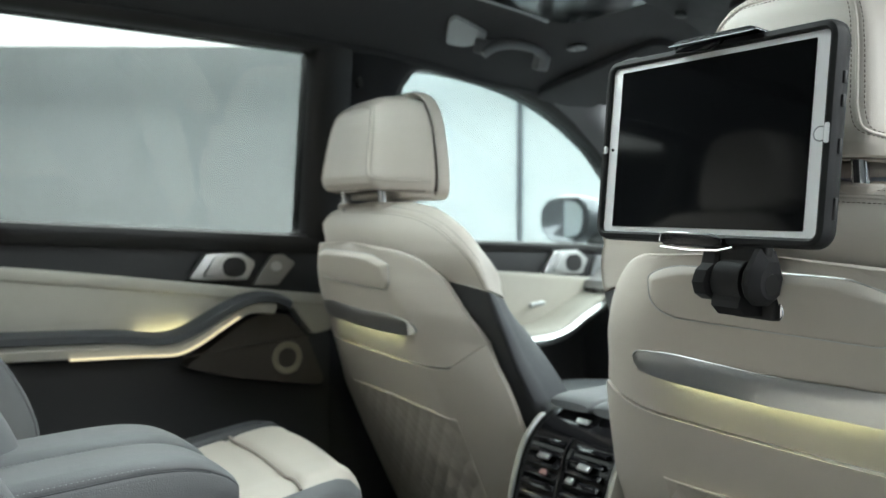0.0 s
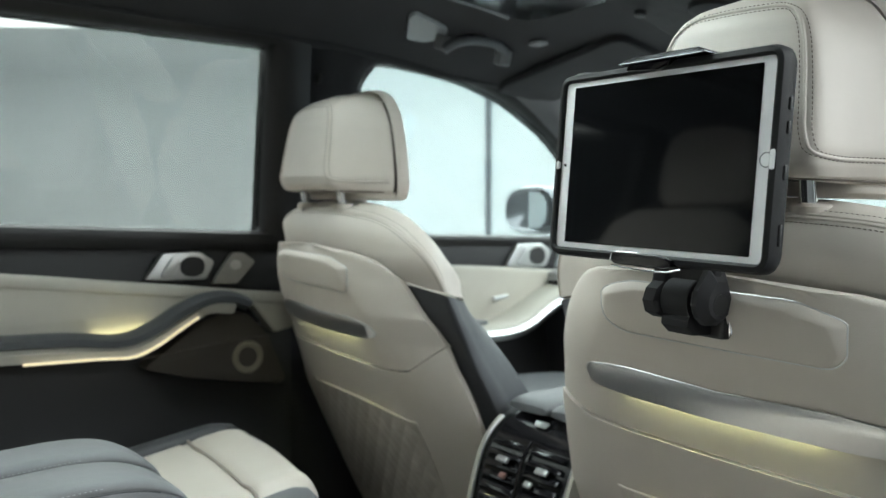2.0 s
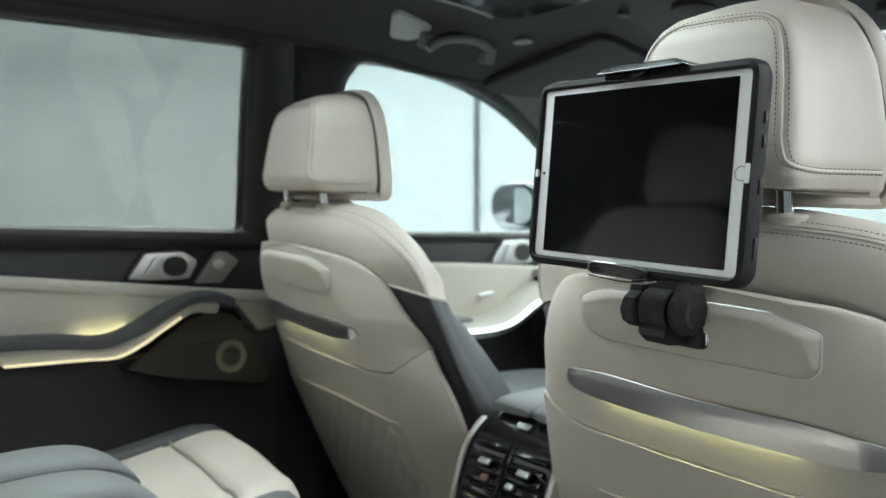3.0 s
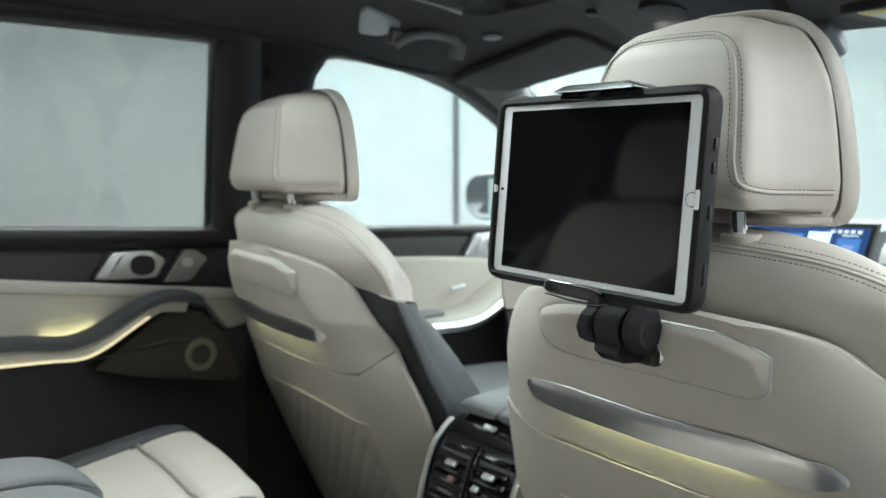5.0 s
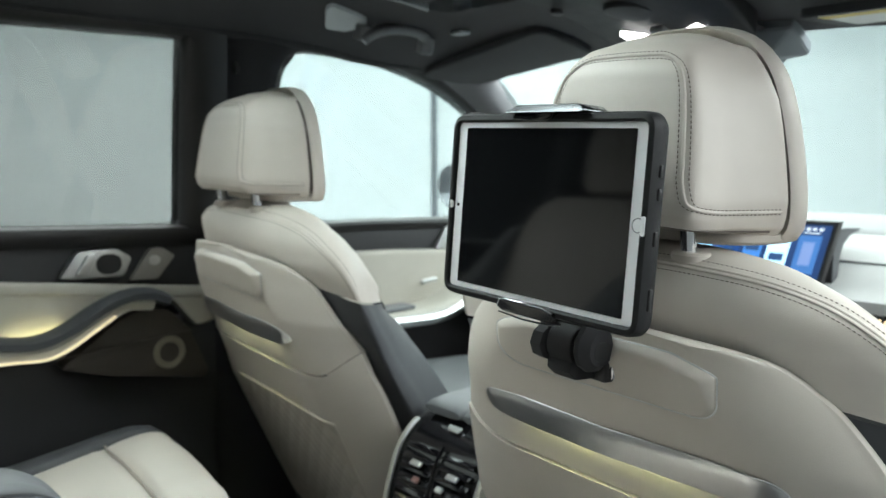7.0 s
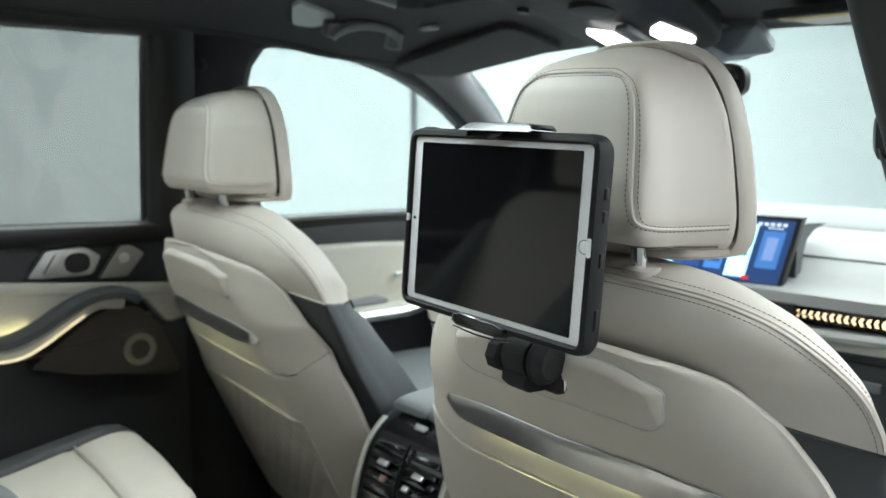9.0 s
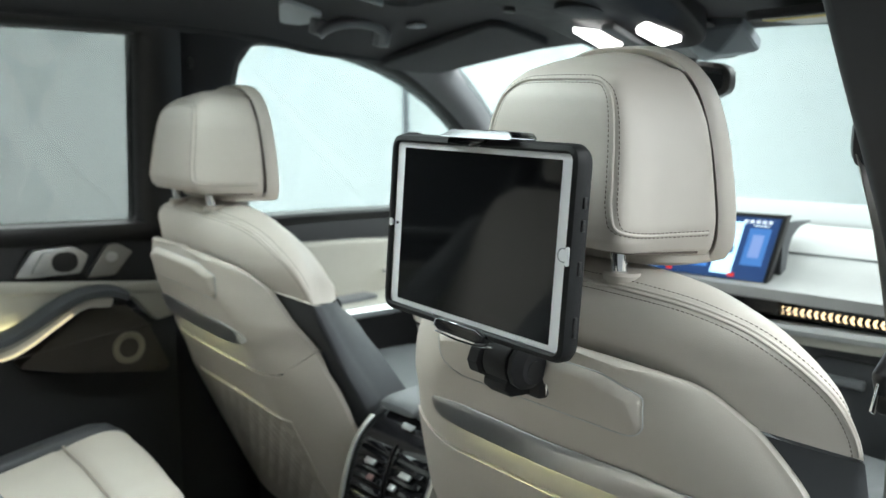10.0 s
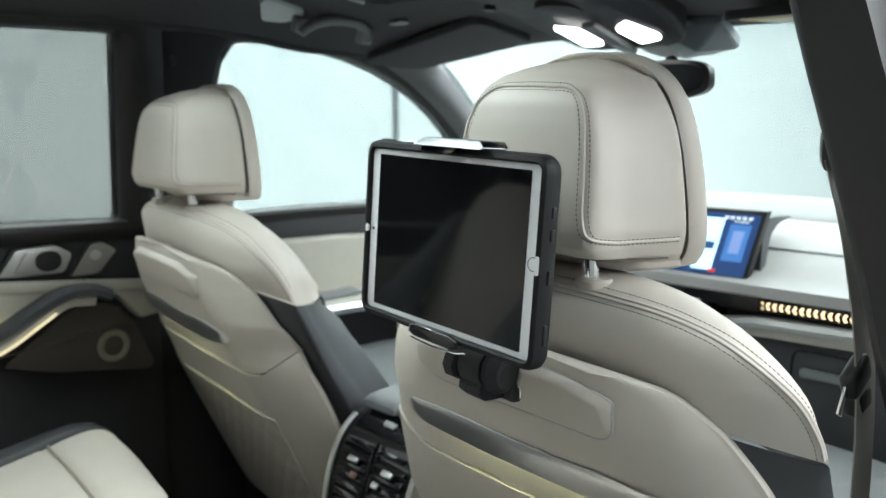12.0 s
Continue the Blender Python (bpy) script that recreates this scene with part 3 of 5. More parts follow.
def front_door():
    door = thing("car_door", "closed front car door with cream trim and clear window", "car door")
    part("door_skin", block(0.06, 1.22, 0.76, pose(-0.82, 1.62, 0.80), 0.02), BODY, door, "dark painted outer panel")
    part("lower_lining", plate_on_door(rounded([(1.06, 0.45), (2.10, 0.45), (2.10, 1.0), (1.06, 1.02)], 0.03), -0.745, 0.05, 0.008), TRIM, door, "charcoal lower door lining")
    top = [(1.06, 1.185), (1.30, 1.178), (1.60, 1.168), (2.05, 1.150), (2.05, 1.06), (1.06, 1.10)]
    part("sill_lining", plate_on_door(rounded(top, 0.012), -0.712, 0.06, 0.008), TRIM, door, "charcoal upper door lining")
    cream = [(1.06, 1.128), (1.37, 1.118), (1.60, 1.102), (1.80, 1.084), (2.05, 1.06), (2.05, 1.02), (1.75, 1.03), (1.60, 1.00), (1.48, 0.95), (1.25, 0.95), (1.06, 0.96)]
    part("upper_lining", plate_on_door(rounded(cream, 0.012, 3), -0.690, 0.04, 0.012, lean=0.10, seg=4), CREAMTRIM, door, "cream leather door lining")
    rail = curve([(1.04, 0.972), (1.2, 0.962), (1.33, 0.957), (1.43, 0.956), (1.50, 0.972), (1.57, 1.008), (1.65, 1.040), (1.75, 1.050), (1.9, 1.040)], 60)
    part("armrest", sweep([(-0.70, y, z + 0.012) for y, z in rail], [(0.0, 0.012), (0.045, 0.008), (0.085, 0.008), (0.093, 0.002), (0.09, -0.012), (0.0, -0.02)], (0, 0, 1)), CREAMTRIM, door, "cream padded armrest")
    part("trim_rail", sweep([(-0.607, y, z) for y, z in rail], [(-0.02, 0.008), (0.0, 0.010), (0.008, 0.0), (0.002, -0.014), (-0.03, -0.014)], (0, 0, 1)), SATIN, door, "satin metal trim rail")
    part("armrest_switches", block(0.055, 0.15, 0.010, pose(-0.650, 1.30, 0.9835, 1, 0, 0), 0.004), GREY, door, "grey window switches")
    part("memory_switch", block(0.012, 0.05, 0.012, pose(-0.676, 1.46, 1.035, 6, 0, 0), 0.004), SATIN, door)
    opener(door, 1.575, 1.136, -0.704, 1.15)
    sw = rounded([(-0.03, -0.028), (-0.006, 0.026), (0.07, 0.022), (0.085, 0.0), (0.05, -0.03)], 0.007)
    part("switch_plate", slab(sw, lambda u, v, d: Vector((-0.70 - d, 1.70 + u, 1.128 + v)), 0.012, 0.004, 3), HANDLE, door, "grey loudspeaker corner")
    inner = [(1.020, 1.20), (1.017, 1.35), (1.014, 1.46), (1.019, 1.512), (1.040, 1.548), (1.085, 1.562), (1.16, 1.562), (1.29, 1.548), (1.40, 1.523), (1.50, 1.487), (1.62, 1.425), (1.72, 1.350), (1.84, 1.245), (1.875, 1.200), (1.86, 1.178), (1.60, 1.186), (1.30, 1.194), (1.06, 1.196)]
    outer = [(0.992, 1.165), (0.989, 1.35), (0.989, 1.48), (0.994, 1.535), (1.02, 1.575), (1.08, 1.588), (1.17, 1.588), (1.30, 1.572), (1.42, 1.545), (1.52, 1.508), (1.65, 1.445), (1.76, 1.365), (1.89, 1.25), (1.94, 1.195), (1.90, 1.150), (1.60, 1.158), (1.30, 1.166), (1.05, 1.165)]
    part("window_frame", ring_frame(inner, outer, 0.016, 0.05), BLACK, door, "black window surround")
    p = part("window_pane", slab([tuple(q) for q in curve(inner, 60, True)], side_point(-0.004), 0.005, 0), DOORPANE, door, "lightly tinted glass")
    p.visible_shadow = False


rear_door()
front_door()


# ---- front seats ----
# rows: height, half width, rear face, front face of the padded backrest
BACK = [(0.55, 0.25, 1.05, 1.22), (0.75, 0.295, 0.975, 1.18), (0.90, 0.318, 0.915, 1.14), (1.00, 0.328, 0.872, 1.10), (1.06, 0.326, 0.845, 1.07), (1.12, 0.317, 0.812, 1.03), (1.17, 0.298, 0.791, 0.995), (1.205, 0.270, 0.786, 0.975),
        (1.228, 0.236, 0.790, 0.96), (1.243, 0.200, 0.798, 0.95), (1.252, 0.155, 0.807, 0.94), (1.258, 0.11, 0.818, 0.93), (1.261, 0.05, 0.84, 0.91)]
# height and half width of the hard rear shell
SHELLW = [tuple(p) for p in curve([(0.56, 0.21), (0.60, 0.25), (0.66, 0.272), (0.80, 0.294), (0.92, 0.294), (0.98, 0.288), (1.04, 0.273), (1.07, 0.263), (1.10, 0.248), (1.13, 0.229), (1.15, 0.211), (1.165, 0.192), (1.175, 0.170), (1.181, 0.140), (1.184, 0.10), (1.186, 0.03)], 100)]
SHELLTOP = 1.186
# height and depth of the rear shell along its middle
SPINE = curve([(0.50, 1.050), (0.56, 1.025), (0.80, 0.917), (0.914, 0.866), (0.995, 0.828), (1.066, 0.794), (1.112, 0.775), (1.14, 0.767), (1.18, 0.760), (1.21, 0.757)], 120)


# how strongly the inner flank of the rear shell bends forward, by height
FLANK = {"gentle": ([0.97, 1.05, 1.13, 1.17], [1.25, 1.3, 1.3, 1.2]), "strong": ([0.90, 1.0, 1.035, 1.09, 1.14, 1.17], [1.8, 2.1, 2.48, 2.3, 1.8, 1.2])}
BEND = ["gentle"]


def shell_w(x, z):
    """Half width of the rear shell; a strongly bent flank ends sooner."""
    w = table(z, SHELLW, 1)
    if x > 0 and BEND[-1] == "strong":
        w -= float(np.interp(z, [0.80, 1.035, 1.09, 1.14, 1.17], [0.019, 0.019, 0.016, 0.005, 0]))
    return w


def shell_y(x, z, proud=0.0):
    """Depth of the rear shell: flat in the middle, its flanks bent forward beside the blade and the pocket."""
    w = max(0.02, shell_w(x, z))
    q = min(1.0, abs(x) / w)
    start = float(np.interp(z, [0.95, 1.08, 1.13, 1.17], [0.165, 0.155, 0.130, 0.105]))
    if x > 0:
        force = float(np.interp(z, *FLANK[BEND[-1]]))
    else:
        force = float(np.interp(z, [0.88, 0.92, 0.96, 1.0, 1.04, 1.08, 1.13, 1.17], [0.25, 0.45, 0.65, 0.82, 1.1, 1.3, 1.3, 1.2]))
    bent = max(0.0, abs(x) - start)
    top = max(0.0, (z - 1.160) / (SHELLTOP - 1.160))
    return float(np.interp(z, SPINE[:, 0], SPINE[:, 1])) + force * 1.1 * bent ** 2 / math.sqrt(bent + 0.02) + 0.005 * q ** 14 + 0.010 * top ** 3 * (1 - q) - proud


def seam_z(x):
    return 0.987 + 0.004 * min(1.0, abs(x) / 0.21) ** 2 + (0.0516 if x > 0 else 0.012) * (max(0.0, abs(x) - 0.205) / 0.057) ** 1.25


def superring(z, w, y0, y1, n=48, e=2.6):
    c, d = (y0 + y1) / 2, (y1 - y0) / 2
    return [(x, y, z) for x, y in oval(w, d, n, e, (0, c))]


def shell_panel(lower):
    """One half of the rear shell: a thick curved panel with a rounded rim."""
    grid = []
    for k in np.linspace(0, 1, 34):
        row = []
        for q in np.sin(np.linspace(-1, 1, 81) * math.pi / 2):
            z = 1.0
            for _ in range(3):
                w = shell_w(q, z)
                x = w * q
                a, b = (0.56, seam_z(x) - 0.0017) if lower else (seam_z(x) + 0.0017, SHELLTOP)
                z = a + (b - a) * k
            ledge = 0.0032 * max(0.0, 1 - (seam_z(x) - z) / 0.16) if lower else 0.0
            row.append((x, shell_y(x, z, ledge), z))
        grid.append(row)
    G = np.array(grid)
    # close the rim by rolling its edge forward
    edge = 0.006
    top = G[-1].copy()
    top[:, 1] += edge
    bot = G[0].copy()
    bot[:, 1] += edge
    G = np.concatenate([[bot], G, [top]])
    left, right = G[:, :1].copy(), G[:, -1:].copy()
    left[..., 1] += 0.003
    right[..., 1] += 0.003
    G = np.concatenate([left, G, right], axis=1)
    return sheet(G, 0.006, (0, 1, 0))


COLS = [curve([(r[0], r[c]) for r in BACK], 200) for c in (1, 2, 3)]
# the piped ridge over the shoulder: across, height, outward direction, then height, length and fall of the roll before it
RIDGE = [(0.0, 1.246, 0, 1, 0.015, 0.045, 0), (0.07, 1.245, 0.05, 1, 0.015, 0.045, 0), (0.142, 1.240, 0.15, 0.98, 0.013, 0.040, 0.05), (0.19, 1.231, 0.3, 0.93, 0.010, 0.034, 0.15), (0.227, 1.217, 0.6, 0.8, 0.010, 0.030, 0.27), (0.260, 1.195, 0.8, 0.6, 0.008, 0.026, 0.38),
         (0.282, 1.171, 0.9, 0.4, 0.006, 0.022, 0.55), (0.294, 1.140, 0.95, 0.3, 0.002, 0.014, 0.8), (0.297, 1.110, 0.97, 0.25, 0.002, 0.014, 0.8), (0.297, 1.04, 0.99, 0.12, 0.003, 0.016, 0.6), (0.302, 0.96, 1, 0.05, 0.004, 0.02, 0.40), (0.304, 0.85, 1, 0, 0.004, 0.02, 0.30), (0.292, 0.72, 1, 0, 0.004, 0.02, 0.3), (0.26, 0.58, 1, 0, 0.004, 0.02, 0.3)]


def back_at(x, z):
    w, y0, y1 = (float(np.interp(z, c[:, 0], c[:, 1])) for c in COLS)
    return Vector((x, (y0 + y1) / 2 - (y1 - y0) / 2 * max(0.0, 1 - (abs(x) / w) ** 2.6) ** (1 / 2.6), z))


def pad_rear(x, z, k):
    """The rear face of the pad on the way from its middle to a point of the ridge (k = 1)."""
    near = min(1.0, max(0.0, (1.235 - z) / 0.09))
    near = near * near * (3 - 2 * near)
    ridge = back_at(x, z)
    zz = z if z < 1.0 else 1.0 + (z - 1.0) * (1 - (1 - k) * 0.8)
    p = back_at(x * k, zz)
    w = shell_w(x, zz)
    edge = shell_y(math.copysign(min(w, abs(x * k)), x), zz) + 0.011
    if abs(x * k) > w:
        edge += (ridge.y - edge) * min(1.0, (abs(x * k) - w) / max(0.004, abs(x) - w))
    p.y += (edge - p.y) * near
    return p


def flare(p):
    """The outer shoulder stands wider than the inner one."""
    if p.x < 0:
        p.x *= 1 + 0.11 * min(1.0, max(0.0, (p.z - 1.185) / 0.03))
    return p


def padded_back(keep_top, cut, slope, tilt):
    """The padded backrest above or below the slanting seam between its cream and its grey leather."""
    half = curve(RIDGE, 60)
    rows = [(-r[0], r[1], -r[2], *r[3:]) for r in half[:0:-1]] + [tuple(r) for r in half]
    grid = []
    for x, z, nx, nz, h, d0, fall in rows:
        row = []
        for k in np.linspace(0.55, 1, 16):
            row.append(pad_rear(x, z, k))
        base = row[-1]
        reach = float(np.interp(z, [1.05, 1.15], [0.120, 0.19]))
        for d in list(np.linspace(0.004, 2 * d0, 9)) + list(np.linspace(2 * d0 + 0.012, reach, 9)):
            out = h * (1 - ((d - d0) / d0) ** 2) if d < 2 * d0 else -0.9 * h / d0 * (d - 2 * d0)
            out -= float(np.interp(z, [1.02, 1.12], [1.2, 5.0])) * max(0.0, d - 0.045) ** 2
            out -= fall * d
            row.append(base + Vector((nx * out, d, nz * out)))
        grid.append(row)
    bm = sheet(grid, 0.012, (0, 0.3, -0.3))
    dip = lambda x: slope * max(0.0, abs(x) - 0.19)
    for v in bm.verts:
        flare(v.co)
        v.co.z += dip(v.co.x)
    bmesh.ops.bisect_plane(bm, geom=list(bm.verts) + list(bm.edges) + list(bm.faces), plane_co=(0, 0.80, cut if keep_top else cut - 0.0035), plane_no=(0, tilt, 1), clear_inner=keep_top, clear_outer=not keep_top)
    for v in bm.verts:
        v.co.z -= dip(v.co.x)
    return bm


HS = curve([(-0.1318, 0.877), (-0.129, 0.868), (-0.121, 0.845), (-0.110, 0.815), (-0.1045, 0.795), (-0.097, 0.778), (-0.083, 0.773), (-0.05, 0.772), (0, 0.771), (0.05, 0.772), (0.083, 0.773), (0.097, 0.778), (0.1045, 0.795), (0.110, 0.815), (0.121, 0.845), (0.129, 0.868), (0.1318, 0.877)], 61)
# rows of the headrest shell: forward shift, height, width factor
HV = [(0.040, 1.279, 0.92), (0.010, 1.281, 0.97), (0.002, 1.290, 0.99), (0.0, 1.305, 1.0), (0.004, 1.34, 0.965), (0.009, 1.375, 0.92), (0.013, 1.402, 0.87), (0.018, 1.424, 0.79), (0.027, 1.440, 0.715), (0.044, 1.4535, 0.645), (0.070, 1.4635, 0.58), (0.105, 1.4690, 0.53), (0.140, 1.4690, 0.50)]


def head_point(u, v):
    """A point of the headrest's rear shell; u runs across (0 to 1), v from bottom to top."""
    f = u * 60
    i = min(59, int(f))
    x, y = HS[i] + (HS[i + 1] - HS[i]) * (f - i)
    g = v * 11
    j = min(len(HV) - 2, int(g))
    a, b = np.array(HV[j]), np.array(HV[j + 1])
    sh, z, s = a + (b - a) * (g - j)
    k = sh / 0.108
    return (x * s, y + (0.884 - y) * k, z - 0.020 * k * (abs(x) / 0.135) ** 2)


def headrest(seat, m, deep):
    head = part("headrest", sheet([[head_point(u, v) for u in np.linspace(0, 1, 61)] for v in np.linspace(0, 12 / 11, 60)], 0.006, (0, 1, 0)), CREAM, seat, "cream leather headrest with a stitched rear panel")
    head.matrix_basis = m
    half = [(0, 1.476), (0.04, 1.474), (0.076, 1.460), (0.103, 1.430), (0.120, 1.385), (0.131, 1.33), (0.1345, 1.298), (0.1335, 1.278), (0.126, 1.2655), (0.108, 1.2615), (0.06, 1.261), (0, 1.261)]
    out = curve(half + [(-x, z) for x, z in half[-2:0:-1]], 72, True)
    rings = []
    for y, s in ((0.906, 0.87), (0.898, 0.915), (0.892, 0.945), (0.890, 0.970), (0.893, 0.990), (0.901, 1.001), (0.911, 1.004), (0.924, 0.998), (0.935, 0.975), (0.945, 0.925), (0.952, 0.84), (0.956, 0.70)):
        rings.append([(x * s, 0.890 + (y - 0.890) * (deep if y > 0.912 else 1), 1.37 + (z - 1.37) * s) for x, z in out])
    part("head_pad", loft(rings), CREAM, head, "padded cream front cushion")
    lip = curve([(-0.123, 0.905), (-0.119, 0.872), (-0.104, 0.842), (-0.07, 0.830), (0, 0.827), (0.07, 0.830), (0.104, 0.842), (0.119, 0.872), (0.123, 0.905), (0.10, 0.925), (0, 0.928), (-0.10, 0.925)], 60, True)
    base = [[(x * k, 0.885 + (y - 0.885) * k, z) for x, y in lip] for k, z in ((0.90, 1.2775), (0.97, 1.2760), (1.0, 1.2715), (0.995, 1.2660), (0.95, 1.2625), (0.6, 1.2615))]
    part("head_base", loft(base), CREAM, head, "cream lower lip")
    part("gap_liner", loft([[(x * 0.915, y, 1.37 + (z - 1.37) * (0.83 if z > 1.37 else 0.915)) for x, z in out] for y in (0.866, 0.908)]), GAPSHADE, head, "liner coloured dark for the shade between panel and cushion")
    # the welt round the rear panel and its two rows of stitches
    def border(shift):
        side = []
        for u in np.linspace(0.992, 0.84, 11):
            side.append((u, 0.215 + shift * 0.9))
        side += [(0.80 + shift * 0.4, 0.219 + shift * 0.85), (0.749 + shift * 0.7, 0.238 + shift * 0.6), (0.728 + shift * 0.9, 0.272 + shift * 0.3)]
        for v in np.linspace(0.32, 0.60, 9):
            side.append((0.718 + shift, v))
        side += [(0.714 + shift, 0.64), (0.700 + shift * 0.9, 0.685 + shift * 0.6), (0.676, 0.715 + shift * 1.3)]
        return side + [(u, 0.728 + shift * 1.5) for u in np.linspace(0.64, 0.36, 9)] + [(1 - u, v) for u, v in side[::-1]]

    def outside(p):
        return (p[0] * 3.0, -0.55 if abs(p[0]) < 0.09 else -0.25, max(0, p[2] - 1.42) * 14)
    for sh in (-0.014, 0.016):
        part("stitching", stitches([head_point(u, v) for u, v in curve(border(sh), 160)], outside), STITCH, head, "brown thread stitches")
    part("welt", tube([head_point(u, v) for u, v in curve(border(0.0), 220)], 0.0017, 8), CREAM, head)
    # dark tube drawn as the shadow line under the rear panel
    part("lower_shade_line", tube([head_point(u, 0.055) for u in np.linspace(0.03, 0.97, 60)], 0.0016, 8), GAPSHADE, head)
    for x in (-0.072, 0.072):
        post = part("headrest_post", tube([(x, 0.828, 1.20), (x, 0.814, 1.262), (x, 0.808, 1.30)], 0.0080, 20), CHROME, head, "chrome headrest post")
        part("post_sleeve", loft([[(x + r * math.cos(a), 0.822 + r * math.sin(a), z) for a in np.linspace(0, 2 * math.pi, 24, endpoint=False)] for r, z in ((0.020, 1.244), (0.020, 1.2530), (0.0175, 1.2555), (0.009, 1.2560))], cap=False), CREAM, post, "cream sleeve")


def on_shell(x, z, proud):
    return Vector((x, shell_y(x, z) - proud, z))


def front_seat(m, label, cut, slope, tilt, bend, head_m, deep, slim):
    BEND.append(bend)
    seat = thing("front_seat", label, "car seat", m, "front seats")
    for keep, name, mat, lab in ((True, "backrest", CREAM, "cream leather upper backrest"), (False, "side_bolster", BOLSTER, "dark grey leather side bolsters")):
        part(name, padded_back(keep, cut, slope, tilt), mat, seat, lab, 50 if keep else 100).matrix_basis = Matrix.Diagonal((slim, 1, 1, 1))
    part("upper_shell", shell_panel(False), SHELL, seat, "cream upper rear shell")
    low = part("lower_shell", shell_panel(True), SHELL, seat, "cream lower rear shell")
    # the piped edge along the shoulder of the backrest, with stitches on both sides
    half = [r for r in curve(RIDGE[:9], 50) if r[1] > cut - 0.026 - slope * 0.05]

    def shoulder(back, fore, lift):
        pts = []
        for x, z, nx, nz, h, d0, fall in half:
            p = pad_rear(x, z, 1 - back / max(0.1, math.hypot(x, (z - 1.0) * 0.8)))
            out = h * (1 - ((fore - d0) / d0) ** 2) - fall * fore if fore else 0
            p += Vector((nx * (out + lift), fore - lift * 0.5, nz * (out + lift)))
            pts.append(Vector((p.x * slim, p.y, p.z)))
        return [flare(Vector((-p.x, p.y, p.z))) for p in pts[:0:-1]] + pts
    for back, fore in ((0.0017, 0), (0, 0.0022)):
        part("shoulder_piping", tube([Vector(p) for p in curve(shoulder(back, fore, -0.0004), 160)], 0.0017, 8), CREAM, seat)
    part("stitching", stitches(shoulder(0.0068, 0, 0.0), lambda p: (p[0] * 0.8, -0.8, 0.25)), STITCH, seat, "brown thread stitches")
    part("stitching", stitches(shoulder(0, 0.0085, 0.0004), lambda p: (p[0] * 2.2, -0.2, max(0.1, p[2] - 1.12) * 6)), STITCH, seat, "brown thread stitches")
    # cover plate that takes the holder
    outline = curve([(0, 1.1705), (0.06, 1.1705), (0.094, 1.1700), (0.107, 1.1675), (0.122, 1.163), (0.136, 1.158), (0.1400, 1.155), (0.1404, 1.148), (0.1404, 1.134), (0.1398, 1.127), (0.135, 1.1205), (0.127, 1.1155), (0.117, 1.1135), (0.10, 1.1132), (0, 1.1132), (-0.085, 1.1135), (-0.103, 1.1145), (-0.118, 1.119), (-0.128, 1.127), (-0.1315, 1.136), (-0.132, 1.152), (-0.129, 1.158), (-0.112, 1.165), (-0.094, 1.1690), (-0.08, 1.1705), (-0.05, 1.1705)], 150, True)
    fine = [tuple(q) for q in outline]

    def plate_ring(t, lift):
        out = []
        for x, z in fine:
            high = min(1.0, max(0.0, (z - 1.115) / 0.05))
            xi = x * (1 - t * (0.085 * high + 0.02))
            zi = z - t * (0.008 * high ** 3 - 0.002 * (1 - high))
            out.append(on_shell(xi, zi, lift * (0.0030 + 0.0060 * high)))
        return out
    rings = [plate_ring(0, -1.2), plate_ring(0, 0.10), plate_ring(0.06, 0.24), plate_ring(0.35, 0.52), plate_ring(0.65, 0.78), plate_ring(0.92, 0.95), plate_ring(1.10, 1.0)]
    mid = plate_ring(1.10, 1.0)
    for f in (0.75, 0.5, 0.25):
        rings.append([on_shell(p.x * f, 1.1425 + (p.z - 1.1425) * f, 0.0030 + 0.0060 * min(1.0, max(0.0, (1.1425 + (p.z - 1.1425) * f - 1.115) / 0.05))) for p in mid])
    part("cover_plate", loft(rings), SHELL, seat, "raised cream cover plate with bevelled corners", 60)
    part("plate_joint", tube([on_shell(x, z, 0.0006) for x, z in [(x * 1.008, 1.1425 + (z - 1.1425) * 1.015) for x, z in fine + fine[:1]]], 0.0008, 6), SATIN, seat, "thin satin joint line")
    # bright trim blade with the light behind its lower edge
    reach = 0.196 if bend == "gentle" else 0.176
    grid = []
    for k in np.linspace(0, 1, 11):
        row = []
        for f in np.sin(np.linspace(-1, 1, 101) * math.pi / 2):
            x, q = f * (0.183 if f < 0 else reach), abs(f)
            tip = max(0.0, 1 - max(0.0, (q - 0.90) / 0.10) ** 2.0) ** 0.5
            slow = max(0.0, (q - 0.55) / 0.45) ** 2
            mid = 1.0535 - 0.0010 * q ** 5
            top = mid + (0.0165 - 0.0045 * max(0.0, 1 - q / 0.6)) * tip * (1 - 0.25 * slow)
            bot = mid - (0.0155 + 0.0025 * max(0.0, 1 - q / 0.6)) * tip * (1 - 0.45 * slow)
            z = bot + (top - bot) * k
            edge = 1 - k ** 6
            row.append(on_shell(x, z, 0.0025 + 0.0018 * edge * tip + 0.0085 * (1 - k) * (1 - q ** 4)))
        grid.append(row)
    part("trim_blade", sheet(grid, 0.005, (0, 1, 0)), ALU, seat, "brushed aluminium trim blade")
    part("blade_edge", tube([Vector(p) + Vector((0, -0.0004, 0.0006)) for p in grid[-1][3:-3]], 0.0009, 8), SATIN, seat)
    xs = np.linspace(-0.128, 0.108, 40)
    part("light_guide", sheet([[on_shell(x, 1.0455, pr) for x in xs] for pr in (0.001, 0.008)], 0.002, (0, 0, 1)), AMBIENT, seat, "glowing warm light guide")
    # pocket
    grid = []
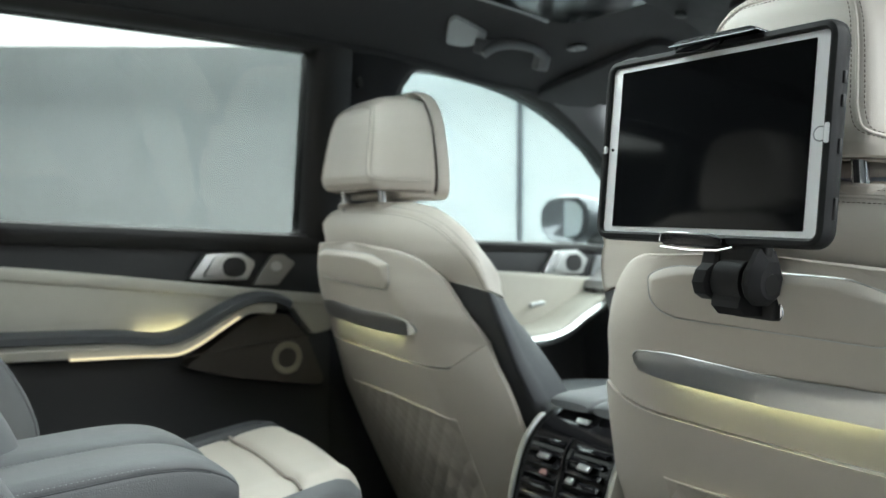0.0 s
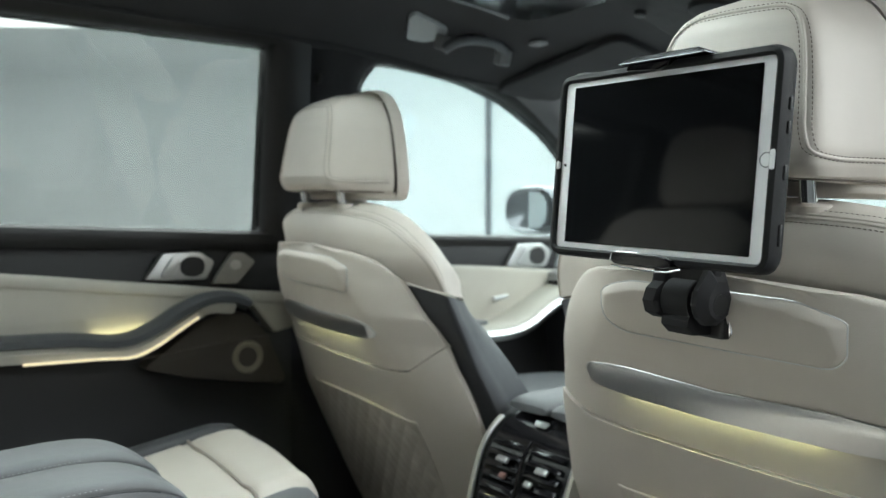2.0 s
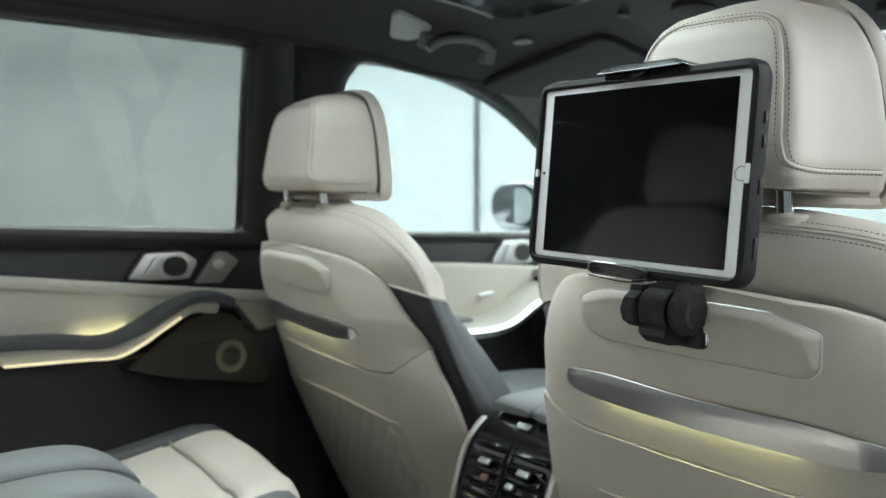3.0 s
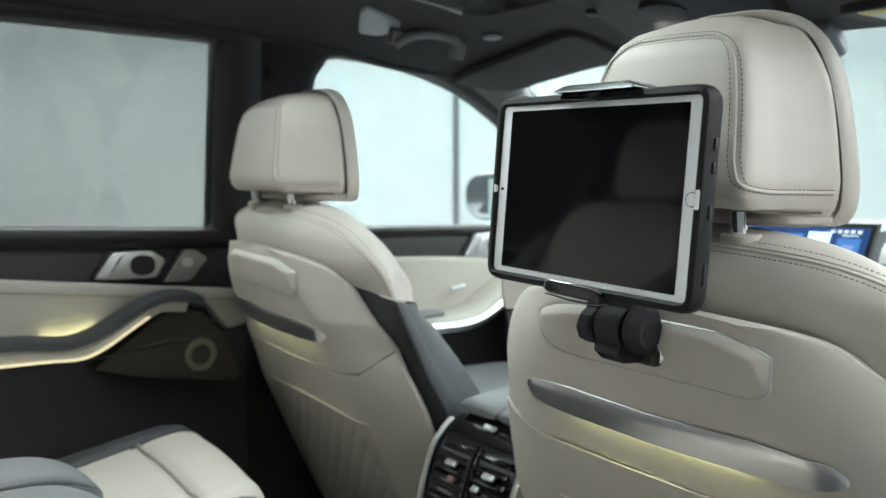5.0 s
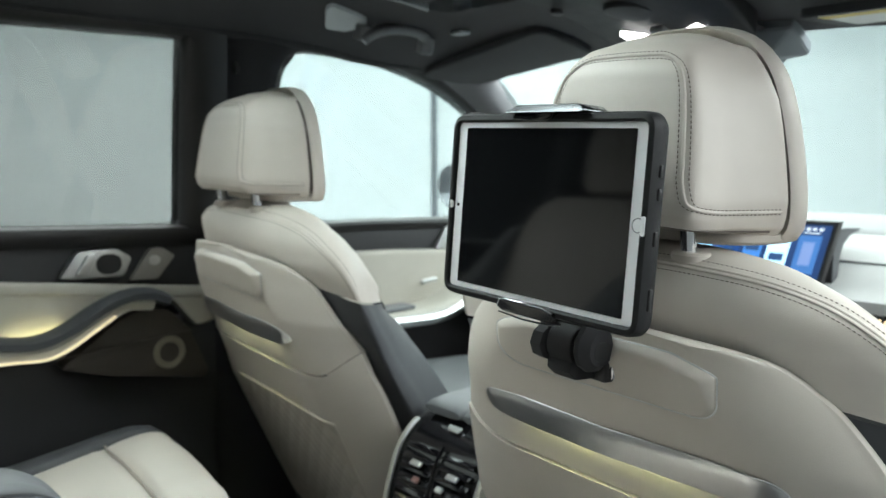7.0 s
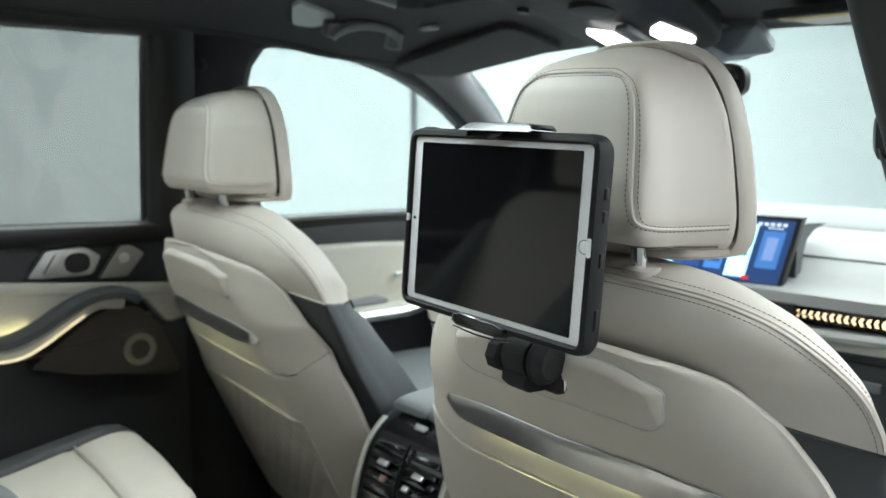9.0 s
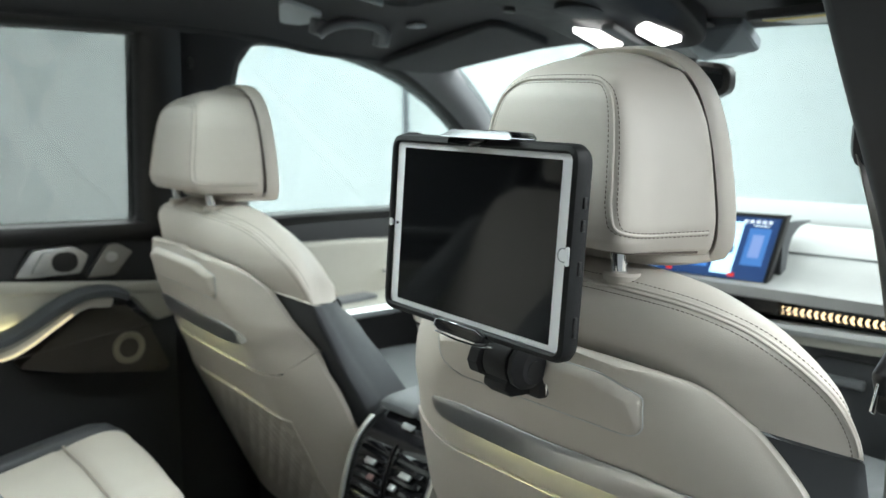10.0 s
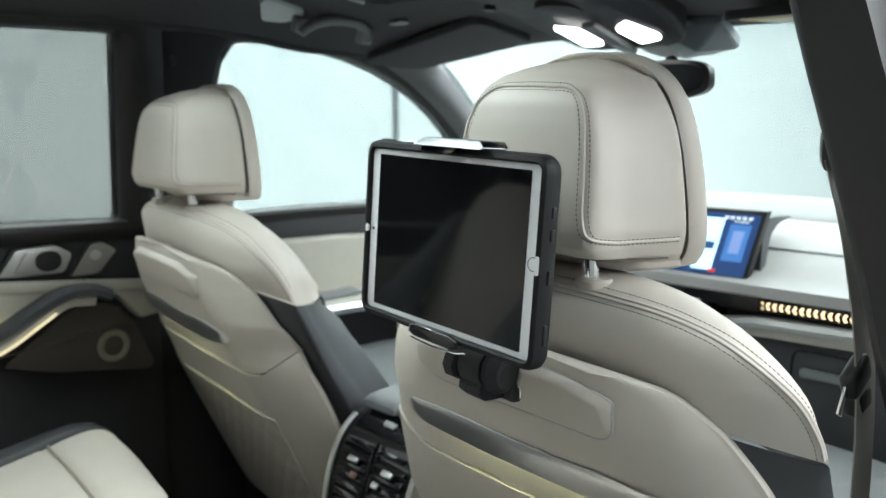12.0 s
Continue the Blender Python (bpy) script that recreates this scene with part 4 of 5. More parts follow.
    for k in np.linspace(0, 1, 12):
        row = []
        for x in np.linspace(-0.190, 0.190, 31):
            q = abs(x) / 0.190
            z = 0.66 + (0.900 + 0.005 * (1 - q * q) - 0.66) * k
            row.append(on_shell(x, z, 0.002 + 0.006 * (1 - q ** 6) * k ** 2))
        grid.append(row)
    part("map_pocket", sheet(grid, 0.006, (0, 1, 0)), QUILT, low, "quilted cream map pocket")
    part("pocket_welt", tube([Vector(p) for p in grid[-1]], 0.0012, 8), CREAM, low)
    # seat cushion, base and rails
    part("seat_cushion", loft([[(x, y, z) for x, y in oval(w, 0.27, 40, 4, (0, 1.30))] for z, w in ((0.62, 0.24), (0.66, 0.27), (0.78, 0.28), (0.83, 0.27), (0.845, 0.22))]), GREY, seat, "grey leather seat cushion")
    part("seat_base", block(0.46, 0.42, 0.20, pose(0, 1.22, 0.53), 0.02), BLACK, seat, "black seat base")
    part("belt_buckle", block(0.03, 0.05, 0.10, pose(-0.31, 1.12, 0.79, 10), 0.006), BLACK, seat, "black belt buckle")
    headrest(seat, head_m, deep)
    return seat


front_seat(pose(0.4145, 0.85, 1.12, 0, 2, -0.5) @ pose(0, -0.85, -1.12), "cream leather front seat with a tablet holder clipped behind its headrest", 1.146, 0.04, 0.30, "gentle", pose(0.002, 0, 0), 0.72, 1.0)
front_seat(pose(-0.3990, 0.86, 1.126, 0, 2, -4) @ pose(0, -0.85, -1.12), "cream leather driver seat with grey side bolsters and lit rear shell", 1.150, 0.04, 0.30, "strong", pose(0, -0.008, 1.268, 0, -1, 2) @ Matrix.Diagonal((1, 1, 0.925, 1)) @ pose(0, 0, -1.268), 0.45, 0.97)


# ---- rear seats ----
CUSHION = curve([(0.05, 0.826), (0.25, 0.834), (0.42, 0.842), (0.53, 0.856), (0.60, 0.867), (0.642, 0.871), (0.672, 0.863), (0.692, 0.840), (0.702, 0.80), (0.704, 0.72)], 120)


def rear_seat():
    seat = thing("captain_chair", "cream and grey leather single rear seat with a raised armrest", "car seat", pose(-0.335, 0, 0), "rear seats")

    def surface(x, k):
        """Top of the seat cushion; k runs from the backrest to the rounded front."""
        f = k * 119
        i = min(118, int(f))
        y, z = CUSHION[i] + (CUSHION[i + 1] - CUSHION[i]) * (f - i)
        corner = max(0.0, abs(x - 0.012) - 0.122) / 0.105
        y -= (0.22 * max(-0.11, min(0.24, x + 0.07)) + 0.060 * corner ** 2.2) * k ** 3
        z += 0.010 * math.sin(math.pi * min(1, corner * 0.9)) * (1 - k ** 8) - (0.022 if x < 0 else 0.034) * corner ** 3 + 0.004 * math.cos(x * 14)
        return x, y, z

    WELT = -0.14

    def welt(k):
        """The line between the cream middle and the grey side."""
        return -0.112 - 0.036 * k ** 1.5

    def piece(name, x0, x1, k0, k1, mat, lab):
        grid = []
        for a in np.linspace(0, 1, 30):
            row = []
            for b in np.linspace(0, 1, 25):
                e = max(0.0, 1 - min(a * 30 * abs(k1 - k0) / 0.5, (1 - a) * 30 * abs(k1 - k0) / 0.5 if k1 < 1 else 9, b * 24 * (x1 - x0) / 0.12, (1 - b) * 24 * (x1 - x0) / 0.12))
                k = k0 + (k1 - k0) * a
                left, right = (welt(k) + 0.0004 if x0 == WELT else x0), (welt(k) - 0.0004 if x1 == WELT else x1)
                px, py, pz = surface(left + (right - left) * b, k)
                row.append((px, py, pz - 0.009 * e * e + 0.004 * math.sin(math.pi * b) ** 0.6))
            grid.append(row)
        return part(name, sheet(grid, 0.12, (0, -0.25, -1)), mat, seat, lab)
    piece("seat_cushion", WELT, 0.200, 0.0, 0.678, CREAM, "cream leather rear cushion")
    piece("front_cushion", WELT, 0.200, 0.680, 1.0, CREAM, "cream leather thigh cushion")
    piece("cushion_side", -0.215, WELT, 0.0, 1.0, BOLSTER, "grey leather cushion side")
    piece("cushion_side", 0.2005, 0.226, 0.0, 1.0, GREY, "grey leather cushion side")
    part("cushion_seam", tube([Vector(surface(x, 0.679)) + Vector((0, 0, -0.003)) for x in np.linspace(welt(0.679) + 0.004, 0.198, 30)], 0.0024, 8), GROOVE, seat, "pressed cross seam")
    part("seat_base", block(0.36, 0.5, 0.26, pose(0, 0.30, 0.56), 0.03), BLACK, seat, "black seat base")
    rows = [(0.80, 0.20, 0.02, 0.17), (0.95, 0.22, -0.02, 0.145), (1.10, 0.22, -0.07, 0.09), (1.25, 0.21, -0.12, 0.03), (1.33, 0.18, -0.14, -0.01), (1.36, 0.13, -0.13, -0.04)]
    part("backrest", loft([superring(*r) for r in rows]), CREAM, seat, "cream leather backrest")
    for s in (-1, 1):
        ctr = curve([(0.80, 0.235), (0.90, 0.238), (0.96, 0.225), (1.01, 0.202), (1.06, 0.170), (1.12, 0.125), (1.20, 0.06), (1.28, 0.0)], 30)
        rr = []
        for z, y in ctr:
            f = float(np.interp(z, [0.80, 0.92, 1.10, 1.28], [0.75, 1.0, 0.9, 0.3]))
            rr.append([(px, py, z - (py - y) * 0.25) for px, py in oval(0.050 * f, 0.062 * f, 28, 2.8, (s * 0.185, y - (0.075 if s > 0 else 0.004)))])
        bol = part("back_bolster", loft(rr), GREY, seat, "grey leather backrest bolster")
        part("bolster_piping", tube([(s * 0.185 - s * 0.034 * 0.95, y - (0.075 if s > 0 else 0.004) + 0.054 * float(np.interp(z, [0.80, 0.92, 1.10, 1.28], [0.75, 1.0, 0.9, 0.3])), z - 0.012) for z, y in ctr[2:-3]], 0.0022, 8), GREY, bol)
    head = part("headrest", loft([[(x, -0.16 + y, z) for x, y in oval(w, 0.05, 32, 3)] for z, w in ((1.38, 0.11), (1.40, 0.13), (1.48, 0.13), (1.53, 0.11), (1.545, 0.07))]), CREAM, seat, "cream leather headrest")
    for x in (-0.06, 0.06):
        part("headrest_post", tube([(x, -0.15, 1.33), (x, -0.155, 1.40)], 0.006), CHROME, head, "chrome headrest post")
    return seat


# side line of the armrest: along, top, bottom, half width
ARM = [(-0.12, 0.955, 0.870, 0.040), (0.00, 0.962, 0.872, 0.043), (0.12, 0.969, 0.876, 0.045), (0.22, 0.976, 0.882, 0.046), (0.29, 0.979, 0.888, 0.046), (0.335, 0.975, 0.893, 0.045), (0.365, 0.964, 0.898, 0.042), (0.388, 0.948, 0.904, 0.036), (0.400, 0.932, 0.910, 0.026), (0.404, 0.922, 0.916, 0.010)]


def armrest(seat, x, dy, dz):
    rows = curve(ARM, 60)
    sec, seam = [], {1: [], -1: []}
    for y, top, bot, w in rows:
        h = top - bot
        prof = [(-0.80, -0.96), (-0.97, -0.80), (-1.0, -0.4), (-1.0, -0.22), (-0.985, -0.185), (-0.965, -0.17), (-0.985, -0.150), (-0.97, -0.10), (-0.88, -0.035), (-0.7, -0.012), (-0.35, 0.0)]
        prof = prof + [(0, 0.002)] + [(-a, b) for a, b in prof[::-1]] + [(0.4, -1.0), (-0.4, -1.0)]
        sec.append([(x + a * w, y + dy, top + dz + b * h) for a, b in prof])
        for sx in (-1, 1):
            seam[sx].append((x + sx * 0.965 * w, y + dy, top + dz - 0.17 * h))
    arm = part("armrest", loft(sec), GREY, seat, "grey leather armrest", 60)
    for sx in (-1, 1):
        L = seam[sx][:-8]
        part("armrest_seam", tube([(px, py, pz) for px, py, pz in L], 0.0011, 6), DARK, arm, "dark seam")
        for off in (0.0065, -0.0065):
            part("stitching", stitches([(px + sx * 0.0012, py, pz + off) for px, py, pz in L[:-6]], lambda p: (sx, 0, 0.3), 0.0028, 0.0024, 0.0008), GREYTHREAD, arm, "grey thread stitches")


rear_left = rear_seat()
rear_right = copy_thing(rear_left, pose(0.335, -0.10, 0))
armrest(rear_left, 0.335 - 0.130, 0.012, -0.004)
armrest(rear_right, -0.335 + 0.0, 0.100, 0.0)


# ---- tablet and its holder ----
def tablet():
    o, ax = Vector((0.4078, 0.6969, 1.2904)), Vector((0.997, -0.0716, -0.0299)).normalized()
    up = Vector((0.0345, 0.0643, 0.9973))
    up = (up - ax * up.dot(ax)).normalized()
    out = ax.cross(up).normalized()            # towards the back seats
    m = Matrix((ax, up, out)).transposed().to_4x4()
    m.translation = o
    tab = thing("tablet", "white tablet with a dark screen in a thick black rubber case", "tablet", m)

    def pl(d0):
        return lambda u, v, d: Vector((u, v, d0 - d))

    def rect(w, h, r, dx=0.0, seg=7):
        return [(x + dx, y) for x, y in rounded([(-w / 2, -h / 2), (w / 2, -h / 2), (w / 2, h / 2), (-w / 2, h / 2)], r, seg)]
    # case: a tray with a raised rim
    rings = []
    for w, h, z, r in ((0.2505, 0.1685, 0.0005, 0.006), (0.2515, 0.1695, 0.0040, 0.007), (0.2555, 0.1735, 0.0054, 0.010), (0.2645, 0.1825, 0.0042, 0.0155), (0.2685, 0.1865, -0.001, 0.018), (0.2685, 0.1865, -0.009, 0.018), (0.2640, 0.182, -0.0135, 0.016), (0.21, 0.13, -0.0145, 0.01)):
        rings.append([(x, y, z) for x, y in rect(w, h, r)])
    case = part("case", loft(rings), RUBBER, tab, "thick black rubber case")
    part("front_panel", slab(rect(0.2520, 0.170, 0.007), pl(0.0012), 0.006, 0.0006), WHITE, tab, "white glass front")
    part("screen", slab(rect(0.2247, 0.1580, 0.0008, 0.0, 2), pl(0.0017), 0.002, 0), GLASSBLACK, tab, "switched-off dark screen")
    # the case leaves a bay round the home button
    part("button_bay", slab(rect(0.0046, 0.0165, 0.0021, 0.1290), pl(0.0054), 0.004, 0.0006), WHITE, tab)
    ring = [[(0.1212 + r * math.cos(a), r * math.sin(a), z) for a in np.linspace(0, 2 * math.pi, 32, endpoint=False)] for r, z in ((0.0064, 0.0012), (0.0062, 0.0020), (0.0055, 0.0020), (0.0053, 0.0012))]
    b = part("home_button", slab(oval(0.0058, 0.0058, 28), lambda u, v, d: Vector((u + 0.1212, v, 0.0017 - d)), 0.002, 0.0003), WHITE, tab, "white round button")
    part("button_ring", loft(ring, cap=False), HANDLE, b, "grey metal ring")
    part("camera_bay", slab(rect(0.0035, 0.008, 0.0016, -0.1273), pl(0.0056), 0.004, 0.0006), WHITE, tab)
    part("front_lens", slab(oval(0.0016, 0.0016, 14), lambda u, v, d: Vector((u - 0.1195, v, 0.0022 - d)), 0.001, 0), GLASSBLACK, tab)
    for v0, ln in ((0.045, 0.010), (0.026, 0.010), (-0.010, 0.012), (-0.060, 0.018)):
        part("case_button", block(0.003, ln, 0.004, pose(0.1346, v0, -0.005), 0.001), BLACK, case)
    part("case_button", block(0.020, 0.003, 0.005, pose(-0.108, 0.0935, -0.005), 0.001), BLACK, case)
    return m


TAB = tablet()


def tablet_holder():
    h = thing("tablet_holder", "black and chrome tablet holder clipped to the seat back", "tablet holder", TAB)

    def pl(d0):
        return lambda u, v, d: Vector((u, v, d0 - d))
    part("back_plate", block(0.075, 0.175, 0.006, pose(0.005, -0.002, -0.0205), 0.002), BLACK, h)
    # claws over the upper and lower edge: a chrome bow over a black grip
    top = rounded([(-0.043, 0.0925), (-0.035, 0.1004), (0.046, 0.1004), (0.059, 0.0950), (0.058, 0.0925)], 0.003, 4)
    t = part("upper_claw", slab(top, lambda u, v, d: Vector((u, v, 0.014 - 1.25 * (v - 0.0925) - d)), 0.030, 0.0012, 3), CLAWMETAL, h, "chrome upper claw")
    part("claw_pad", slab([(-0.034, 0.0865), (-0.030, 0.0940), (0.022, 0.0945), (0.016, 0.0880), (0.004, 0.0845)], pl(0.0105), 0.012, 0.0012), PIANO, t, "black claw pad")
    low = [(-0.036, -0.086), (-0.030, -0.0840), (0.025, -0.0840), (0.038, -0.0880), (0.038, -0.0945), (0.026, -0.0965), (-0.030, -0.0960), (-0.036, -0.0925)]
    b = part("lower_claw", slab(low, pl(0.0105), 0.030, 0.002, 3), PIANO, h, "black lower claw")
    part("claw_rim", tube([(u, v, 0.0105) for u, v in [(-0.036, -0.093), (-0.034, -0.0855), (-0.026, -0.0838), (0.000, -0.0838)]], 0.0006, 8), CHROME, b, "chrome rim")
    part("claw_rim", tube([(u, v, 0.0095) for u, v in [(-0.034, -0.0975), (0.000, -0.0995), (0.034, -0.0985), (0.050, -0.0950)]], 0.0010, 8), CHROME, b, "chrome rim")

    # hinge: two arms come down from the claw to faceted knobs, with a rounded barrel between them
    def across(name, u0, u1, profile, lab="", bev=0.003, shrink=0.86, c=(-0.126, -0.053)):
        profile = [(v - 0.004, w - 0.013) for v, w in profile]
        rings = []
        for u, k in ((u0, shrink), (u0 + bev, 1.0), (u1 - bev, 1.0), (u1, shrink)):
            rings.append([(u, c[0] + (v - c[0]) * k, c[1] + (w - c[1]) * k) for v, w in profile])
        return part(name, loft(rings), MATTBLACK, h, lab, 25)
    arm = [(-0.092, -0.030), (-0.106, -0.028), (-0.113, -0.019), (-0.125, -0.015), (-0.136, -0.020), (-0.141, -0.031), (-0.141, -0.047), (-0.134, -0.058), (-0.112, -0.058), (-0.092, -0.050)]
    across("hinge_arm", -0.030, -0.010, arm, "black left hinge arm")
    knob = [(-0.090, -0.030), (-0.100, -0.024), (-0.110, -0.017), (-0.124, -0.016), (-0.135, -0.021), (-0.142, -0.032), (-0.142, -0.047), (-0.135, -0.058), (-0.112, -0.062), (-0.090, -0.052)]
    across("hinge_knob", 0.0240, 0.0455, knob, "black faceted hinge knob", 0.008, 0.66)
    arc = [(-0.121 + 0.021 * math.cos(a), -0.040 + 0.021 * math.sin(a)) for a in np.linspace(-0.9, 2.35, 12)]
    across("hinge_barrel", -0.0085, 0.0235, arc + [(-0.140, -0.023), (-0.146, -0.023), (-0.1535, -0.033), (-0.1535, -0.062), (-0.130, -0.066)], "black rounded hinge barrel", 0.0015, 0.97, (-0.132, -0.055))
    part("hinge_axle", tube([(-0.024, -0.126, -0.053), (0.046, -0.126, -0.053)], 0.010, 16), BLACK, h)
    part("neck", block(0.060, 0.040, 0.012, pose(0.012, -0.100, -0.052), 0.003), BLACK, h)
    part("seat_clip", block(0.050, 0.036, 0.026, pose(0.012, -0.142, -0.083), 0.004), BLACK, h, "black seat clip")
    part("clip_edge", tube([(0.0370, -0.124, -0.080), (0.0385, -0.129, -0.078), (0.0390, -0.140, -0.078), (0.0380, -0.153, -0.080), (0.035, -0.158, -0.082)], [0.0015, 0.0030, 0.0034, 0.0030, 0.0015], 12), CHROME, h, "chrome clip edge")


tablet_holder()


# ---- centre console ----
CP = curve([(1.06, 0.932), (1.02, 0.932), (0.985, 0.929), (0.953, 0.916), (0.924, 0.887), (0.905, 0.845), (0.890, 0.79), (0.872, 0.70), (0.868, 0.50)], 60)


def console():
    c = thing("centre_console", "centre console with piano black rear vents and padded grey lid", "console")

    def cross(w, grow):
        return [[(x, y + grow * -0.7, z + grow * 0.7) for x in np.linspace(-w, w, 9)] for y, z in CP]
    part("rear_panel", sheet(cross(0.094, 0.0), 0.03, (0, 0.8, -0.5)), PIANO, c, "piano black rear panel")
    for s in (-1, 1):
        grid = []
        for y, z in CP[11:]:
            grid.append([(s * x, y - g * 0.75, z + g * 0.66) for x, g in ((0.093, -0.004), (0.094, 0.003), (0.097, 0.006), (0.102, 0.005), (0.104, -0.003), (0.104, -0.03))])
        part("rim", sheet(grid, 0.012, (-0.3 * s, 0.6, -0.4)), CREAMTRIM, c, "pale satin rim")
        part("rim_edge", tube([(s * 0.0935, y - 0.003, z + 0.003) for y, z in CP[11:]], 0.0018, 8), SATIN, c)
        part("side_wall", slab([(y, z) for y, z in CP] + [(1.9, 0.45), (1.9, 0.86), (1.3, 0.915)], lambda y, z, d: Vector((s * (0.103 - d), y, z)), 0.02, 0), TRIM, c, "charcoal side wall")
    # two fields of louvres
    def on_face(k, up=0.0):
        i = min(len(CP) - 2, int(k))
        p = CP[i] + (CP[i + 1] - CP[i]) * (k - i)
        d = CP[i + 1] - CP[i]
        d /= np.linalg.norm(d)
        return np.array([p[0] + d[1] * up, p[1] - d[0] * up]), d
    for x0, x1 in ((-0.080, -0.004), (0.004, 0.080)):
        a = [on_face(k, 0.001)[0] for k in np.linspace(15.0, 29, 12)]
        vent = part("vent", sheet([[(x, y, z) for x in (x0, (x0 + x1) / 2, x1)] for y, z in a], 0.003, (0, 0.8, -0.5)), GLASSBLACK, c, "black air vent")
        for k in np.linspace(15.8, 28.2, 8):
            p, d = on_face(k, 0.004)
            part("louvre", block(x1 - x0 - 0.006, 0.003, 0.011, Matrix.Translation(((x0 + x1) / 2, p[0], p[1])) @ pose(0, 0, 0, math.degrees(math.atan2(d[1], d[0])) + 60), 0.001, 2), PIANO, vent)
        for tx, tk, tw, mat, lab in (((x0 + x1) / 2 + 0.004, 18.4, 0.024, ALU, "bright vent tab"), (0.026 if x0 > 0 else -0.029, 20.8, 0.014, SATIN if x0 > 0 else REDDISH, "small vent wheel")):
            p, d = on_face(tk, 0.010)
            part("vent_tab", block(tw, 0.006, 0.010, Matrix.Translation((tx, p[0], p[1])) @ pose(0, 0, 0, math.degrees(math.atan2(d[1], d[0])) + 60), 0.002), mat, vent, lab)
    part("vent_divider", tube([(0, *on_face(k, 0.007)[0]) for k in np.linspace(14.5, 29.5, 12)], 0.003, 8), PIANO, c)
    part("control_strip", sheet([[(x, *on_face(k, 0.002)[0]) for x in np.linspace(-0.082, 0.082, 5)] for k in np.linspace(32, 42, 8)], 0.003, (0, 0.8, -0.5)), PIANO, c, "climate control strip")
    for x, mat in ((-0.060, HANDLE), (0.0, LENS), (0.06, HANDLE)):
        p, d = on_face(34.5, 0.005)
        part("control_key", block(0.024, 0.004, 0.008, Matrix.Translation((x, p[0], p[1])) @ pose(0, 0, 0, math.degrees(math.atan2(d[1], d[0])) + 90), 0.001), mat, c)
    # a bright reflection under the lid, put in as a satin strip
    p, d = on_face(11, 0.004)
    part("reflection_strip", slab(rounded([(-0.014, -0.005), (0.017, -0.005), (0.014, 0.005), (-0.010, 0.005)], 0.002), lambda u, v, dd: Vector((u - 0.010, p[0] + v * d[0], p[1] + v * d[1] + 0.002 - dd)), 0.002, 0.0005), SATIN, c, "satin strip standing for a bright reflection")
    for s in (-1, 1):
        sec = []
        prof = oval(0.044, 0.014, 24, 3.4)
        for y, z, k in ((0.968, 0.941, 0.40), (0.971, 0.9415, 0.62), (0.982, 0.9425, 0.88), (1.005, 0.9435, 1.0), (1.15, 0.945, 1.0), (1.34, 0.948, 1.0), (1.38, 0.940, 0.8)):
            sec.append([(s * 0.046 - 0.004 + a * (0.9 + 0.1 * k), y, z + b * k) for a, b in prof])
        part("console_lid", loft(sec), GREY, c, "padded grey leather lid")
    part("front_deck", block(0.20, 0.5, 0.05, pose(0, 1.66, 0.875), 0.012), PIANO, c, "piano black front deck")


console()


